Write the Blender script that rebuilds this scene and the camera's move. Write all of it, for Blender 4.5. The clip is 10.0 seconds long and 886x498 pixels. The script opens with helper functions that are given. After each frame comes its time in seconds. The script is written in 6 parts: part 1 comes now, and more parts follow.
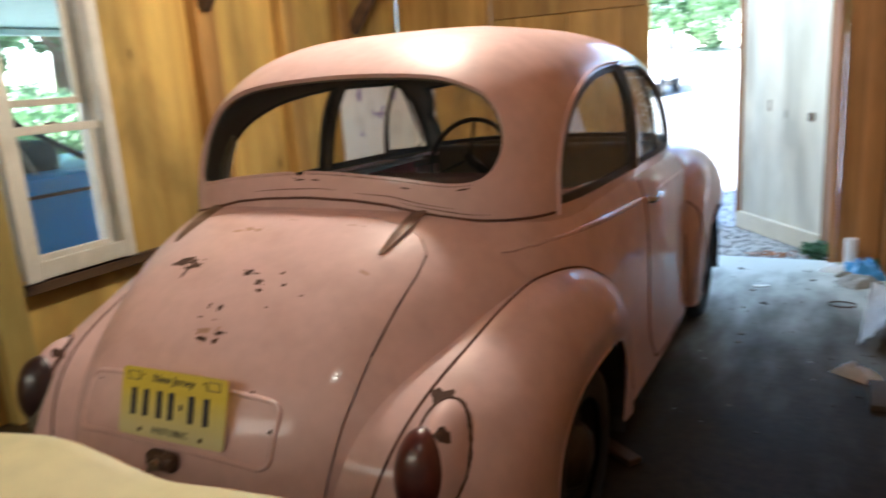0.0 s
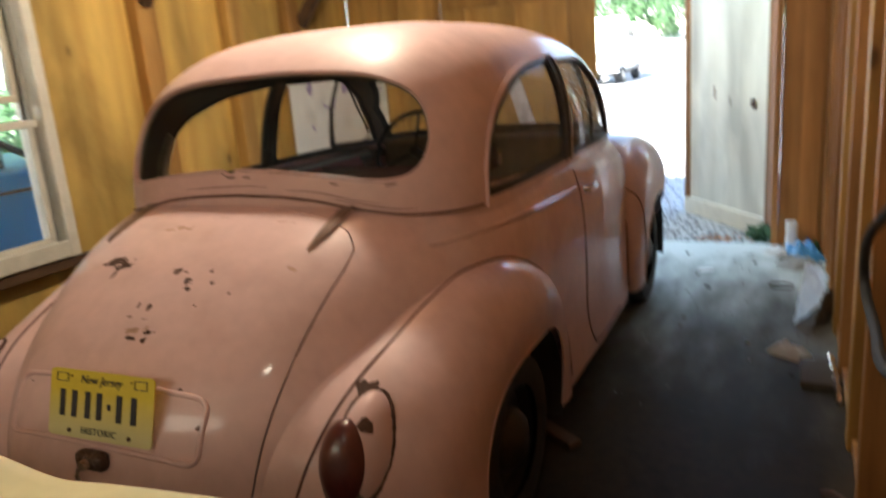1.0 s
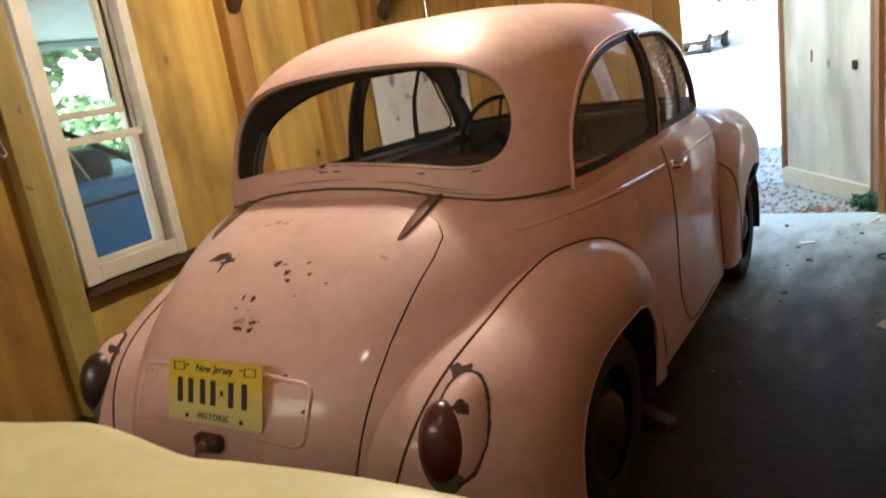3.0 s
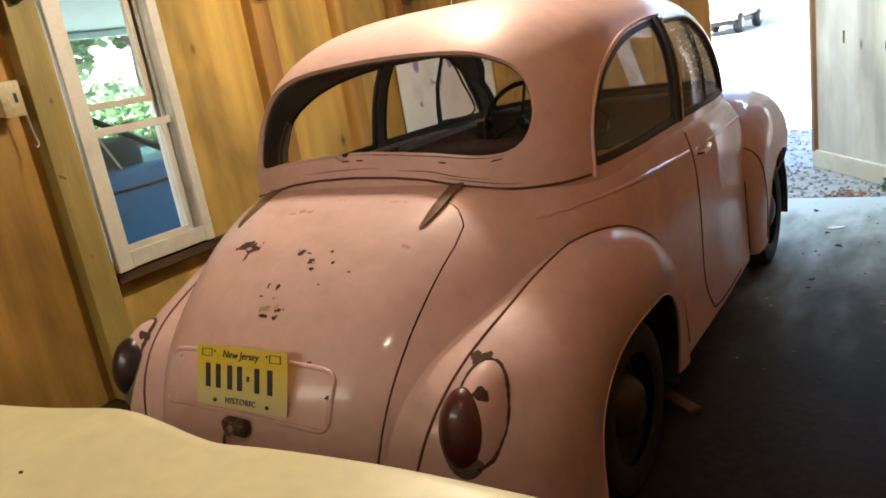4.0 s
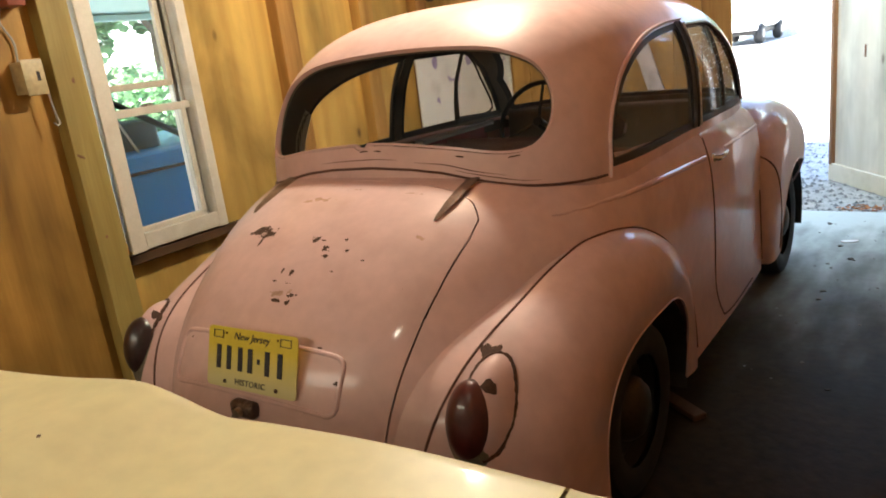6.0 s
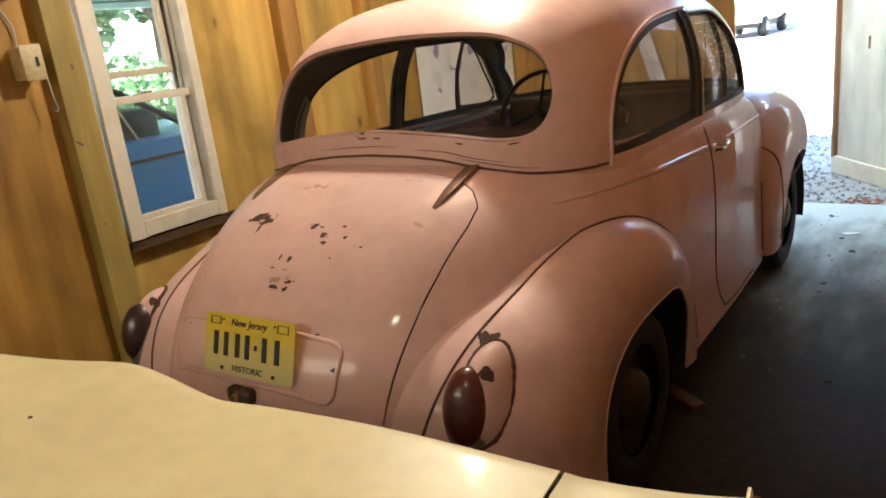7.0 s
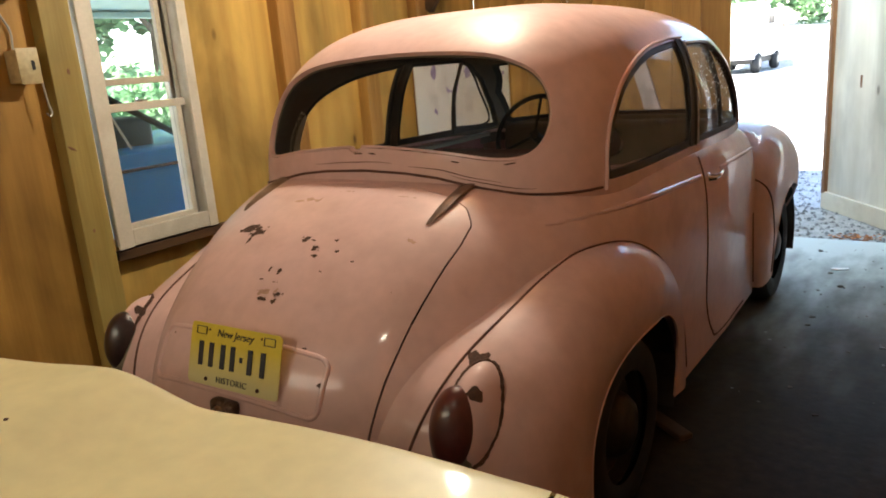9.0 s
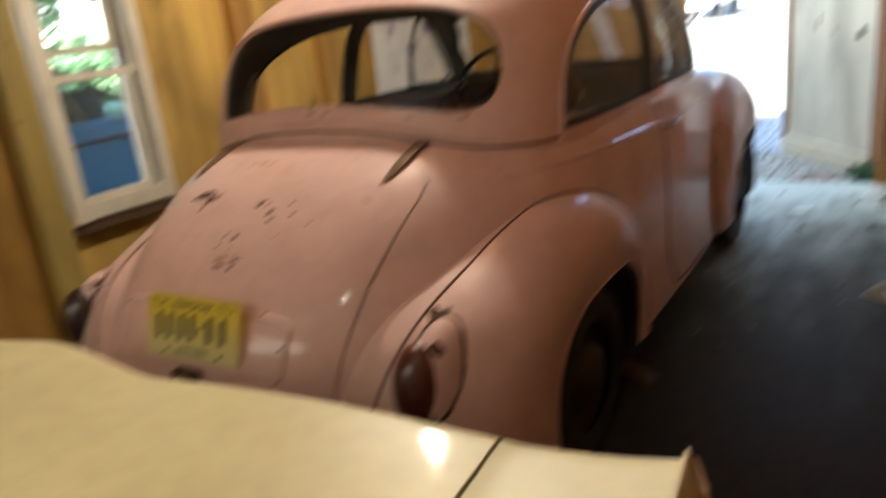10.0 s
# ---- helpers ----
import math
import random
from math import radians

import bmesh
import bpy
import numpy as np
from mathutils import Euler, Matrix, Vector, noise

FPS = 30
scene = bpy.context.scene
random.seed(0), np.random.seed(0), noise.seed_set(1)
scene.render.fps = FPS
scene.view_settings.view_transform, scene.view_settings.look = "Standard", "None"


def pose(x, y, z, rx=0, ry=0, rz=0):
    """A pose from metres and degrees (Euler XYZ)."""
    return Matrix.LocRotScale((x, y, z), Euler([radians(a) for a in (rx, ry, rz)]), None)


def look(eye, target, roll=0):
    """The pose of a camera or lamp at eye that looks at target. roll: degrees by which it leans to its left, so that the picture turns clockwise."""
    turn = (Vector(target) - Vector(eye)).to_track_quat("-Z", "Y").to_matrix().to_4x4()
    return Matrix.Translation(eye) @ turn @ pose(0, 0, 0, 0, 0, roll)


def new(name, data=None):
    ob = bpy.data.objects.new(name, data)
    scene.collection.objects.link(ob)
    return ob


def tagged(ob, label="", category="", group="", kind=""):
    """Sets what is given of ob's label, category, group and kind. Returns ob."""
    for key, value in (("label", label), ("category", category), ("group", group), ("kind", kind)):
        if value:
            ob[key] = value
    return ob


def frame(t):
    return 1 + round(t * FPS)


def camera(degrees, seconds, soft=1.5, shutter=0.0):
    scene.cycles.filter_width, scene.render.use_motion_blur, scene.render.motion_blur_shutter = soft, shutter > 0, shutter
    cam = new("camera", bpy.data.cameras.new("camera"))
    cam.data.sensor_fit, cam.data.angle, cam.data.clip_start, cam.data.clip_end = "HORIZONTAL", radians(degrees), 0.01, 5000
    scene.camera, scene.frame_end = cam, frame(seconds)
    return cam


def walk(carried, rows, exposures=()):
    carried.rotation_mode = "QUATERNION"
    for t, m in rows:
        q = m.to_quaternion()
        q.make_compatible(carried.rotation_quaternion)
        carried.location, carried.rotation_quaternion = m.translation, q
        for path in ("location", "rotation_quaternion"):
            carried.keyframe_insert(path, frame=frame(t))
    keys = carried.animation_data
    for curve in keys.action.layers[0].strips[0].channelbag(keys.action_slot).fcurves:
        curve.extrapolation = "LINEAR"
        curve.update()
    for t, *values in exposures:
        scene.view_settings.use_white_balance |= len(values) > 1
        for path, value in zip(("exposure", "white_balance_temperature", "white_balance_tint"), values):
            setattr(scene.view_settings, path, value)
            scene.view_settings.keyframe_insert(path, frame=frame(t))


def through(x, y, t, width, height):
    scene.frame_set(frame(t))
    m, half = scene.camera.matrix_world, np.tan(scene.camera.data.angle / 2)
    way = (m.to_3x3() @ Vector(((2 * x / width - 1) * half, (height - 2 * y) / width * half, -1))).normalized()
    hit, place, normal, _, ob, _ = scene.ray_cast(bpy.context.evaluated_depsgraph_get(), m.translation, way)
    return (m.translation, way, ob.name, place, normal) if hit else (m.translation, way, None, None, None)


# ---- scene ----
cam = camera(62.37, 10.0, soft=1.8, shutter=0.7)
# seconds, x, y, z, yaw, pitch, roll
ROWS = [
    (0.0, 1.305, -0.950, 1.372, 27.77, -13.35, 3.86),
    (0.1, 1.319, -0.949, 1.373, 29.05, -13.45, 3.91),
    (0.4, 1.373, -0.944, 1.377, 27.63, -13.83, 4.13),
    (0.5, 1.389, -0.944, 1.377, 26.82, -14.26, 4.57),
    (0.6, 1.394, -0.942, 1.378, 24.90, -14.26, 3.79),
    (0.9, 1.409, -0.938, 1.381, 25.98, -12.16, 3.50),
    (1.0, 1.414, -0.936, 1.382, 25.02, -14.34, 4.62),
    (1.5, 1.405, -0.912, 1.381, 23.22, -16.58, 7.14),
    (1.8, 1.417, -0.939, 1.380, 27.04, -20.22, 9.66),
    (2.0, 1.430, -0.960, 1.399, 27.96, -19.17, 9.22),
    (2.3, 1.421, -0.942, 1.397, 29.21, -13.57, 9.33),
    (2.5, 1.423, -0.962, 1.392, 30.11, -13.58, 10.29),
    (3.0, 1.427, -0.963, 1.391, 31.07, -14.82, 8.54),
    (3.2, 1.431, -0.959, 1.394, 31.62, -16.22, 8.71),
    (4.3, 1.451, -0.974, 1.412, 33.27, -15.50, 9.25),
    (4.5, 1.447, -0.977, 1.416, 33.41, -15.00, 9.03),
    (5.0, 1.447, -0.988, 1.407, 35.17, -14.08, 8.74),
    (5.5, 1.447, -0.997, 1.405, 34.82, -14.67, 7.97),
    (5.7, 1.446, -0.994, 1.403, 34.87, -15.16, 7.26),
    (6.8, 1.443, -0.981, 1.376, 33.88, -16.36, 6.82),
    (7.0, 1.445, -0.980, 1.381, 34.60, -16.30, 6.59),
    (7.5, 1.435, -0.959, 1.371, 32.19, -16.02, 5.85),
    (8.0, 1.425, -0.960, 1.360, 32.92, -14.90, 2.53),
    (8.5, 1.426, -0.973, 1.370, 33.95, -13.26, 3.74),
    (9.0, 1.431, -0.976, 1.366, 34.36, -14.56, 4.32),
    (9.5, 1.437, -0.943, 1.366, 32.71, -14.71, 4.37),
    (9.6, 1.439, -0.936, 1.356, 30.77, -12.87, 5.72),
    (9.7, 1.443, -0.938, 1.350, 33.64, -13.84, 4.52),
    (9.8, 1.448, -0.939, 1.345, 30.11, -13.76, 3.82),
    (9.9, 1.452, -0.941, 1.339, 29.64, -15.28, 5.07),
    (10.0, 1.455, -0.947, 1.348, 31.54, -17.85, 6.41),
]
# seconds, stops, kelvin, tint
EXPOSURES = [(0.0, 3.39, 5800, 10), (0.5, 3.19, 5950, 10), (1.0, 3.22, 6350, 10), (1.5, 3.49, 6500, 10), (2.0, 3.66, 6500, 10), (2.5, 3.37, 6500, 10), (3.0, 3.36, 6500, 10), (4.5, 3.47, 6500, 10), (5.5, 3.49, 6500, 10), (7.0, 3.51, 6500, 10), (7.5, 3.53, 6500, 10), (8.0, 3.46, 6500, 10), (9.0, 3.27, 6500, 10), (9.5, 3.35, 6500, 10), (10.0, 3.2, 6500, 10)]
walk(cam, [(t, pose(x, y, z, 90 + pitch, roll, yaw)) for t, x, y, z, yaw, pitch, roll in ROWS], EXPOSURES)

# ---- world, sun, lamps ----
world = bpy.data.worlds.new("world")
scene.world = world
world.use_nodes = True
wn = world.node_tree
sky = wn.nodes.new("ShaderNodeTexSky")
sky.sky_type, sky.sun_disc = "NISHITA", False
sky.sun_elevation, sky.sun_rotation = radians(48), radians(199)
wn.links.new(sky.outputs[0], wn.nodes["Background"].inputs[0])
wn.nodes["Background"].inputs[1].default_value = 0.15
scene.view_settings.exposure = 3.5

sun = new("sun", bpy.data.lights.new("sun", "SUN"))
sun.data.energy, sun.data.angle, sun.data.color = 5.0, radians(0.5), (1.0, 0.95, 0.86)
sun.matrix_world = look((0, 0, 10), (0.7, 2.0, 7.65))


def bulb(x, y, z, watts, radius):
    lamp = new("bulb_light", bpy.data.lights.new("bulb_light", "POINT"))
    lamp.data.energy, lamp.data.shadow_soft_size, lamp.data.color = watts, radius, (1.0, 0.94, 0.745)
    lamp.location = (x, y, z)
    return lamp


bulb(-0.1, 1.5, 2.38, 13.4, 0.04)
bulb(1.1, -0.86, 2.38, 1.0, 0.05)

def panel_light(name, size, watts, colour, place):
    lamp = new(name, bpy.data.lights.new(name, "AREA"))
    lamp.data.shape, lamp.data.size, lamp.data.size_y, lamp.data.energy, lamp.data.color = "RECTANGLE", *size, watts, colour
    lamp.matrix_world = place
    return lamp


# a wide fill lamp added over the cream car, out of view
panel_light("rear_fill_light", (2.6, 2.6), 15.0, (1.0, 0.94, 0.745), look((-0.55, -3.0, 2.52), (-0.55, -2.8, 0.0)))
# a lamp added behind the door header, in place of the yard's open sky
panel_light("doorway_fill", (1.6, 0.40), 6.5, (0.74, 0.97, 1.0), look((0.7, 4.76, 2.58), (0.8, 4.2, 0.0)))


# ---- materials ----
def material(name, colour, rough=0.5, metal=0.0, vary=0.12, scale=6.0, fine=60.0, bump=0.0, coat=0.0, spec=0.5, stain=None, stain_amount=0.0, stain_scale=3.0, coat_rough=0.06):
    """A principled surface whose colour varies at two scales, with fine relief and optional stains."""
    m = bpy.data.materials.new(name)
    m.use_nodes = True
    t = m.node_tree
    b = t.nodes["Principled BSDF"]
    b.inputs["Metallic"].default_value = metal
    b.inputs["Specular IOR Level"].default_value = spec
    b.inputs["Coat Weight"].default_value = coat
    b.inputs["Coat Roughness"].default_value = coat_rough
    co = t.nodes.new("ShaderNodeTexCoord")
    n1 = t.nodes.new("ShaderNodeTexNoise")
    n1.inputs["Scale"].default_value, n1.inputs["Detail"].default_value = scale, 4
    n2 = t.nodes.new("ShaderNodeTexNoise")
    n2.inputs["Scale"].default_value, n2.inputs["Detail"].default_value = fine, 3
    for n in (n1, n2):
        t.links.new(co.outputs["Object"], n.inputs["Vector"])
    add = t.nodes.new("ShaderNodeMath")
    add.operation = "ADD"
    t.links.new(n1.outputs["Fac"], add.inputs[0])
    t.links.new(n2.outputs["Fac"], add.inputs[1])
    ramp = t.nodes.new("ShaderNodeMapRange")
    ramp.inputs["From Min"].default_value, ramp.inputs["From Max"].default_value = 0.6, 1.4
    ramp.inputs["To Min"].default_value, ramp.inputs["To Max"].default_value = 1 - vary, 1 + vary
    t.links.new(add.outputs[0], ramp.inputs[0])
    mul = t.nodes.new("ShaderNodeVectorMath")
    mul.operation = "SCALE"
    mul.inputs[0].default_value = colour
    t.links.new(ramp.outputs[0], mul.inputs["Scale"])
    out = mul.outputs[0]
    if stain:
        n3 = t.nodes.new("ShaderNodeTexNoise")
        n3.inputs["Scale"].default_value, n3.inputs["Detail"].default_value = stain_scale, 8
        t.links.new(co.outputs["Object"], n3.inputs["Vector"])
        r3 = t.nodes.new("ShaderNodeMapRange")
        r3.inputs["From Min"].default_value, r3.inputs["From Max"].default_value = 0.5, 0.72
        r3.inputs["To Max"].default_value = stain_amount
        t.links.new(n3.outputs["Fac"], r3.inputs[0])
        mix = t.nodes.new("ShaderNodeMix")
        mix.data_type = "RGBA"
        t.links.new(r3.outputs[0], mix.inputs["Factor"])
        t.links.new(out, mix.inputs["A"])
        mix.inputs["B"].default_value = (*stain, 1)
        out = mix.outputs["Result"]
    t.links.new(out, b.inputs["Base Color"])
    rr = t.nodes.new("ShaderNodeMapRange")
    rr.inputs["To Min"].default_value, rr.inputs["To Max"].default_value = rough * 0.85, min(1, rough * 1.15)
    t.links.new(n1.outputs["Fac"], rr.inputs[0])
    t.links.new(rr.outputs[0], b.inputs["Roughness"])
    if bump:
        bm = t.nodes.new("ShaderNodeBump")
        bm.inputs["Strength"].default_value, bm.inputs["Distance"].default_value = bump, 0.004
        t.links.new(n2.outputs["Fac"], bm.inputs["Height"])
        t.links.new(bm.outputs[0], b.inputs["Normal"])
    return m


def glass(name, tint=(1, 1, 1), gloss=1.0):
    """Thin clear sheet: what lies behind shows through, and it mirrors more at a slant."""
    m = bpy.data.materials.new(name)
    m.use_nodes = True
    t = m.node_tree
    t.nodes.remove(t.nodes["Principled BSDF"])
    clear, shine, mix = t.nodes.new("ShaderNodeBsdfTransparent"), t.nodes.new("ShaderNodeBsdfGlossy"), t.nodes.new("ShaderNodeMixShader")
    clear.inputs[0].default_value = (*tint, 1)
    shine.inputs["Roughness"].default_value = 0.02
    facing = t.nodes.new("ShaderNodeLayerWeight")
    facing.inputs["Blend"].default_value = 0.5
    power = t.nodes.new("ShaderNodeMath")
    power.operation = "POWER"
    power.inputs[1].default_value = 4.0
    t.links.new(facing.outputs["Facing"], power.inputs[0])
    slant = t.nodes.new("ShaderNodeMapRange")
    slant.inputs["To Min"].default_value, slant.inputs["To Max"].default_value = 0.045 * gloss, 0.9 * gloss
    t.links.new(power.outputs[0], slant.inputs[0])
    t.links.new(slant.outputs[0], mix.inputs[0])
    t.links.new(clear.outputs[0], mix.inputs[1])
    t.links.new(shine.outputs[0], mix.inputs[2])
    mix.name = "sheet"
    t.links.new(mix.outputs[0], t.nodes["Material Output"].inputs[0])
    return m


def wood(name, light, dark, along="Z", grain=13.0, rough=0.55, figure=0.35, blotch=0.25):
    """Timber: long soft grain, arched figure, blotches of tone and few knots with a halo; each board differs by its own random shift."""
    m = bpy.data.materials.new(name)
    m.use_nodes = True
    t = m.node_tree
    b = t.nodes["Principled BSDF"]

    def node(kind, **values):
        n = t.nodes.new(kind)
        for key, value in values.items():
            n.inputs[key.replace("_", " ")].default_value = value
        return n

    def math_node(op, a, c):
        n = t.nodes.new("ShaderNodeMath")
        n.operation = op
        for k, v in enumerate((a, c)):
            if isinstance(v, (int, float)):
                n.inputs[k].default_value = v
            else:
                t.links.new(v, n.inputs[k])
        return n.outputs[0]

    def spread(src, lo, hi, a, c):
        n = node("ShaderNodeMapRange", From_Min=lo, From_Max=hi, To_Min=a, To_Max=c)
        t.links.new(src, n.inputs[0])
        return n.outputs[0]

    def stretched(k):
        n = t.nodes.new("ShaderNodeMapping")
        n.inputs["Scale"].default_value = {"X": (k, 1, 1), "Y": (1, k, 1), "Z": (1, 1, k)}[along]
        t.links.new(shift.outputs[0], n.inputs["Vector"])
        return n.outputs[0]

    co, info = t.nodes.new("ShaderNodeTexCoord"), t.nodes.new("ShaderNodeObjectInfo")
    big = t.nodes.new("ShaderNodeVectorMath")
    big.operation = "SCALE"
    big.inputs[0].default_value = (7.3, 3.1, 5.7)
    t.links.new(info.outputs["Random"], big.inputs["Scale"])
    shift = t.nodes.new("ShaderNodeVectorMath")
    t.links.new(co.outputs["Object"], shift.inputs[0])
    t.links.new(big.outputs[0], shift.inputs[1])
    soft = node("ShaderNodeTexNoise", Scale=grain, Detail=4, Distortion=0.5)
    t.links.new(stretched(0.07), soft.inputs["Vector"])
    fine = node("ShaderNodeTexNoise", Scale=grain * 8, Detail=5)
    t.links.new(stretched(0.045), fine.inputs["Vector"])
    arch = node("ShaderNodeTexWave", Scale=2.6, Distortion=7.0, Detail=3, Detail_Scale=0.9)
    arch.wave_type, arch.rings_direction = "RINGS", along
    t.links.new(stretched(0.12), arch.inputs["Vector"])
    tone = node("ShaderNodeTexNoise", Scale=2.6, Detail=5, Distortion=0.4)
    t.links.new(stretched(0.45), tone.inputs["Vector"])
    f = math_node("ADD", spread(soft.outputs["Fac"], 0.3, 0.7, 0.0, 0.55), spread(fine.outputs["Fac"], 0.3, 0.7, 0.0, 0.25))
    f = math_node("ADD", f, math_node("MULTIPLY", arch.outputs["Fac"], figure))
    ramp = t.nodes.new("ShaderNodeValToRGB")
    ramp.color_ramp.elements[0].position, ramp.color_ramp.elements[1].position = 0.12, 0.92
    ramp.color_ramp.elements[0].color, ramp.color_ramp.elements[1].color = (*dark, 1), (*light, 1)
    t.links.new(f, ramp.inputs[0])
    level = math_node("MULTIPLY", spread(tone.outputs["Fac"], 0.34, 0.66, 1 - blotch, 1 + blotch), spread(info.outputs["Random"], 0, 1, 0.78, 1.12))
    sc = t.nodes.new("ShaderNodeVectorMath")
    sc.operation = "SCALE"
    t.links.new(ramp.outputs[0], sc.inputs[0])
    t.links.new(level, sc.inputs["Scale"])
    knots = node("ShaderNodeTexVoronoi", Scale=3.4)
    t.links.new(stretched(0.5), knots.inputs["Vector"])
    out = sc.outputs[0]
    for lo, hi, amount, k in ((0.05, 0.17, 0.35, 0.62), (0.030, 0.075, 0.9, 0.30)):
        mix = t.nodes.new("ShaderNodeMix")
        mix.data_type = "RGBA"
        t.links.new(spread(knots.outputs["Distance"], lo, hi, amount, 0.0), mix.inputs["Factor"])
        t.links.new(out, mix.inputs["A"])
        mix.inputs["B"].default_value = (dark[0] * k, dark[1] * k * 0.9, dark[2] * k * 0.9, 1)
        out = mix.outputs["Result"]
    t.links.new(out, b.inputs["Base Color"])
    b.inputs["Roughness"].default_value = rough
    b.inputs["Specular IOR Level"].default_value = 0.3
    bm = t.nodes.new("ShaderNodeBump")
    bm.inputs["Strength"].default_value, bm.inputs["Distance"].default_value = 0.2, 0.002
    t.links.new(fine.outputs["Fac"], bm.inputs["Height"])
    t.links.new(bm.outputs[0], b.inputs["Normal"])
    return m


def leaf_material(name, colour, spread=0.45, through=0.35):
    """Small pieces that each take their own tone."""
    m = bpy.data.materials.new(name)
    m.use_nodes = True
    t = m.node_tree
    b = t.nodes["Principled BSDF"]
    geo = t.nodes.new("ShaderNodeNewGeometry")
    r = t.nodes.new("ShaderNodeMapRange")
    r.inputs["To Min"].default_value, r.inputs["To Max"].default_value = 1 - spread, 1 + spread
    t.links.new(geo.outputs["Random Per Island"], r.inputs[0])
    sc = t.nodes.new("ShaderNodeVectorMath")
    sc.operation = "SCALE"
    sc.inputs[0].default_value = colour
    t.links.new(r.outputs[0], sc.inputs["Scale"])
    t.links.new(sc.outputs[0], b.inputs["Base Color"])
    b.inputs["Roughness"].default_value = 0.6
    if through:
        tr = t.nodes.new("ShaderNodeBsdfTranslucent")
        t.links.new(sc.outputs[0], tr.inputs[0])
        mix = t.nodes.new("ShaderNodeMixShader")
        mix.inputs[0].default_value = through
        t.links.new(b.outputs[0], mix.inputs[1])
        t.links.new(tr.outputs[0], mix.inputs[2])
        t.links.new(mix.outputs[0], t.nodes["Material Output"].inputs[0])
    return m


PINK = material("pink_paint", (0.612, 0.409, 0.386), 0.5, vary=0.09, scale=2.5, fine=25, coat=0.5, coat_rough=0.11, spec=0.25, stain=(0.47, 0.30, 0.26), stain_amount=0.5, stain_scale=7)
CREAM = material("cream_paint", (0.75, 0.68, 0.405), 0.45, vary=0.09, scale=3, fine=30, coat=0.12, stain=(0.62, 0.57, 0.33), stain_amount=0.4, stain_scale=5)
RUBBER = material("rubber", (0.012, 0.012, 0.012), 0.75, vary=0.3, scale=20, fine=120, bump=0.3)
BLACK = material("black_trim", (0.020, 0.018, 0.016), 0.6, vary=0.3)
DARK = material("dark_lining", (0.105, 0.088, 0.066), 0.85, vary=0.25, scale=8, fine=80, bump=0.2)
RED_TRIM = material("red_vinyl", (0.24, 0.032, 0.03), 0.5, vary=0.2)
CHROME = material("chrome", (0.75, 0.74, 0.72), 0.12, metal=1.0, vary=0.08)
RUSTY_CHROME = material("pitted_chrome", (0.45, 0.40, 0.35), 0.3, metal=1.0, vary=0.3, scale=40, fine=150, stain=(0.12, 0.05, 0.02), stain_amount=0.8, stain_scale=50)
HUB = material("tarnished_hub", (0.045, 0.034, 0.024), 0.5, metal=0.4, vary=0.35, scale=18, fine=90)
SEAM = material("rusty_seam", (0.10, 0.042, 0.03), 0.8, vary=0.5, scale=30, fine=120)
RUST = material("rust", (0.062, 0.026, 0.014), 0.85, vary=0.45, scale=60, fine=200, bump=0.6)
LOCK_RUST = material("rusted_lock", (0.09, 0.05, 0.035), 0.55, metal=0.4, vary=0.5, scale=60, fine=160, bump=0.6, stain=(0.35, 0.28, 0.24), stain_amount=0.5, stain_scale=60)
OLD_LENS = material("blackened_lens", (0.022, 0.010, 0.010), 0.35, vary=0.5, scale=30, fine=90, coat=0.25)
ZINC = material("tarnished_zinc", (0.17, 0.155, 0.115), 0.38, metal=0.35, vary=0.4, scale=40, fine=150, stain=(0.07, 0.03, 0.015), stain_amount=0.5, stain_scale=40)
RED_LENS = material("red_lens", (0.07, 0.014, 0.012), 0.3, vary=0.3, scale=14, fine=60, coat=0.35)
INK = material("black_ink", (0.015, 0.014, 0.02), 0.5, vary=0.2)
WHITE_PAINT = material("white_paint", (0.60, 0.545, 0.45), 0.5, vary=0.08, scale=9, fine=90, bump=0.15, stain=(0.42, 0.36, 0.26), stain_amount=0.5, stain_scale=6)
WHITE_BOARD = material("white_board", (0.80, 0.79, 0.76), 0.5, vary=0.05, stain=(0.45, 0.42, 0.40), stain_amount=0.4, stain_scale=7)
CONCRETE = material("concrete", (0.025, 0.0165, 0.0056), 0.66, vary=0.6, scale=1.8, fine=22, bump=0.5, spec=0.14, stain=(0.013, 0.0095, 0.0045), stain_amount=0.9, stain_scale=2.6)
GRAVEL = material("gravel", (0.29, 0.29, 0.285), 0.9, vary=0.4, scale=9, fine=70, bump=0.8)
PINE = wood("pine_board", (0.46, 0.265, 0.072), (0.29, 0.145, 0.036))
PLY = wood("plywood", (0.53, 0.34, 0.09), (0.41, 0.243, 0.06), grain=6, figure=0.5, blotch=0.36)
OLD_PLY = wood("aged_plywood", (0.43, 0.235, 0.055), (0.27, 0.135, 0.03), grain=7, figure=0.5, blotch=0.35)
GREEN_PINE = wood("treated_pine", (0.36, 0.27, 0.085), (0.25, 0.175, 0.05), figure=0.2)
DARK_WOOD = wood("dark_timber", (0.10, 0.055, 0.028), (0.05, 0.026, 0.014), along="Y")
PALE_WOOD = wood("weathered_door", (0.70, 0.67, 0.60), (0.60, 0.56, 0.48), grain=5)
ORANGE_PINE = wood("orange_pine", (0.42, 0.22, 0.06), (0.24, 0.11, 0.028))
GREY_METAL = material("grey_metal", (0.30, 0.28, 0.24), 0.45, metal=0.3, vary=0.2)
HINGE = material("stained_chrome", (0.17, 0.105, 0.075), 0.35, metal=0.35, vary=0.4, scale=30, fine=120, stain=(0.08, 0.035, 0.02), stain_amount=0.9, stain_scale=22)
SCUFF = material("scuffed_paint", (0.40, 0.24, 0.17), 0.6, vary=0.3, scale=50)
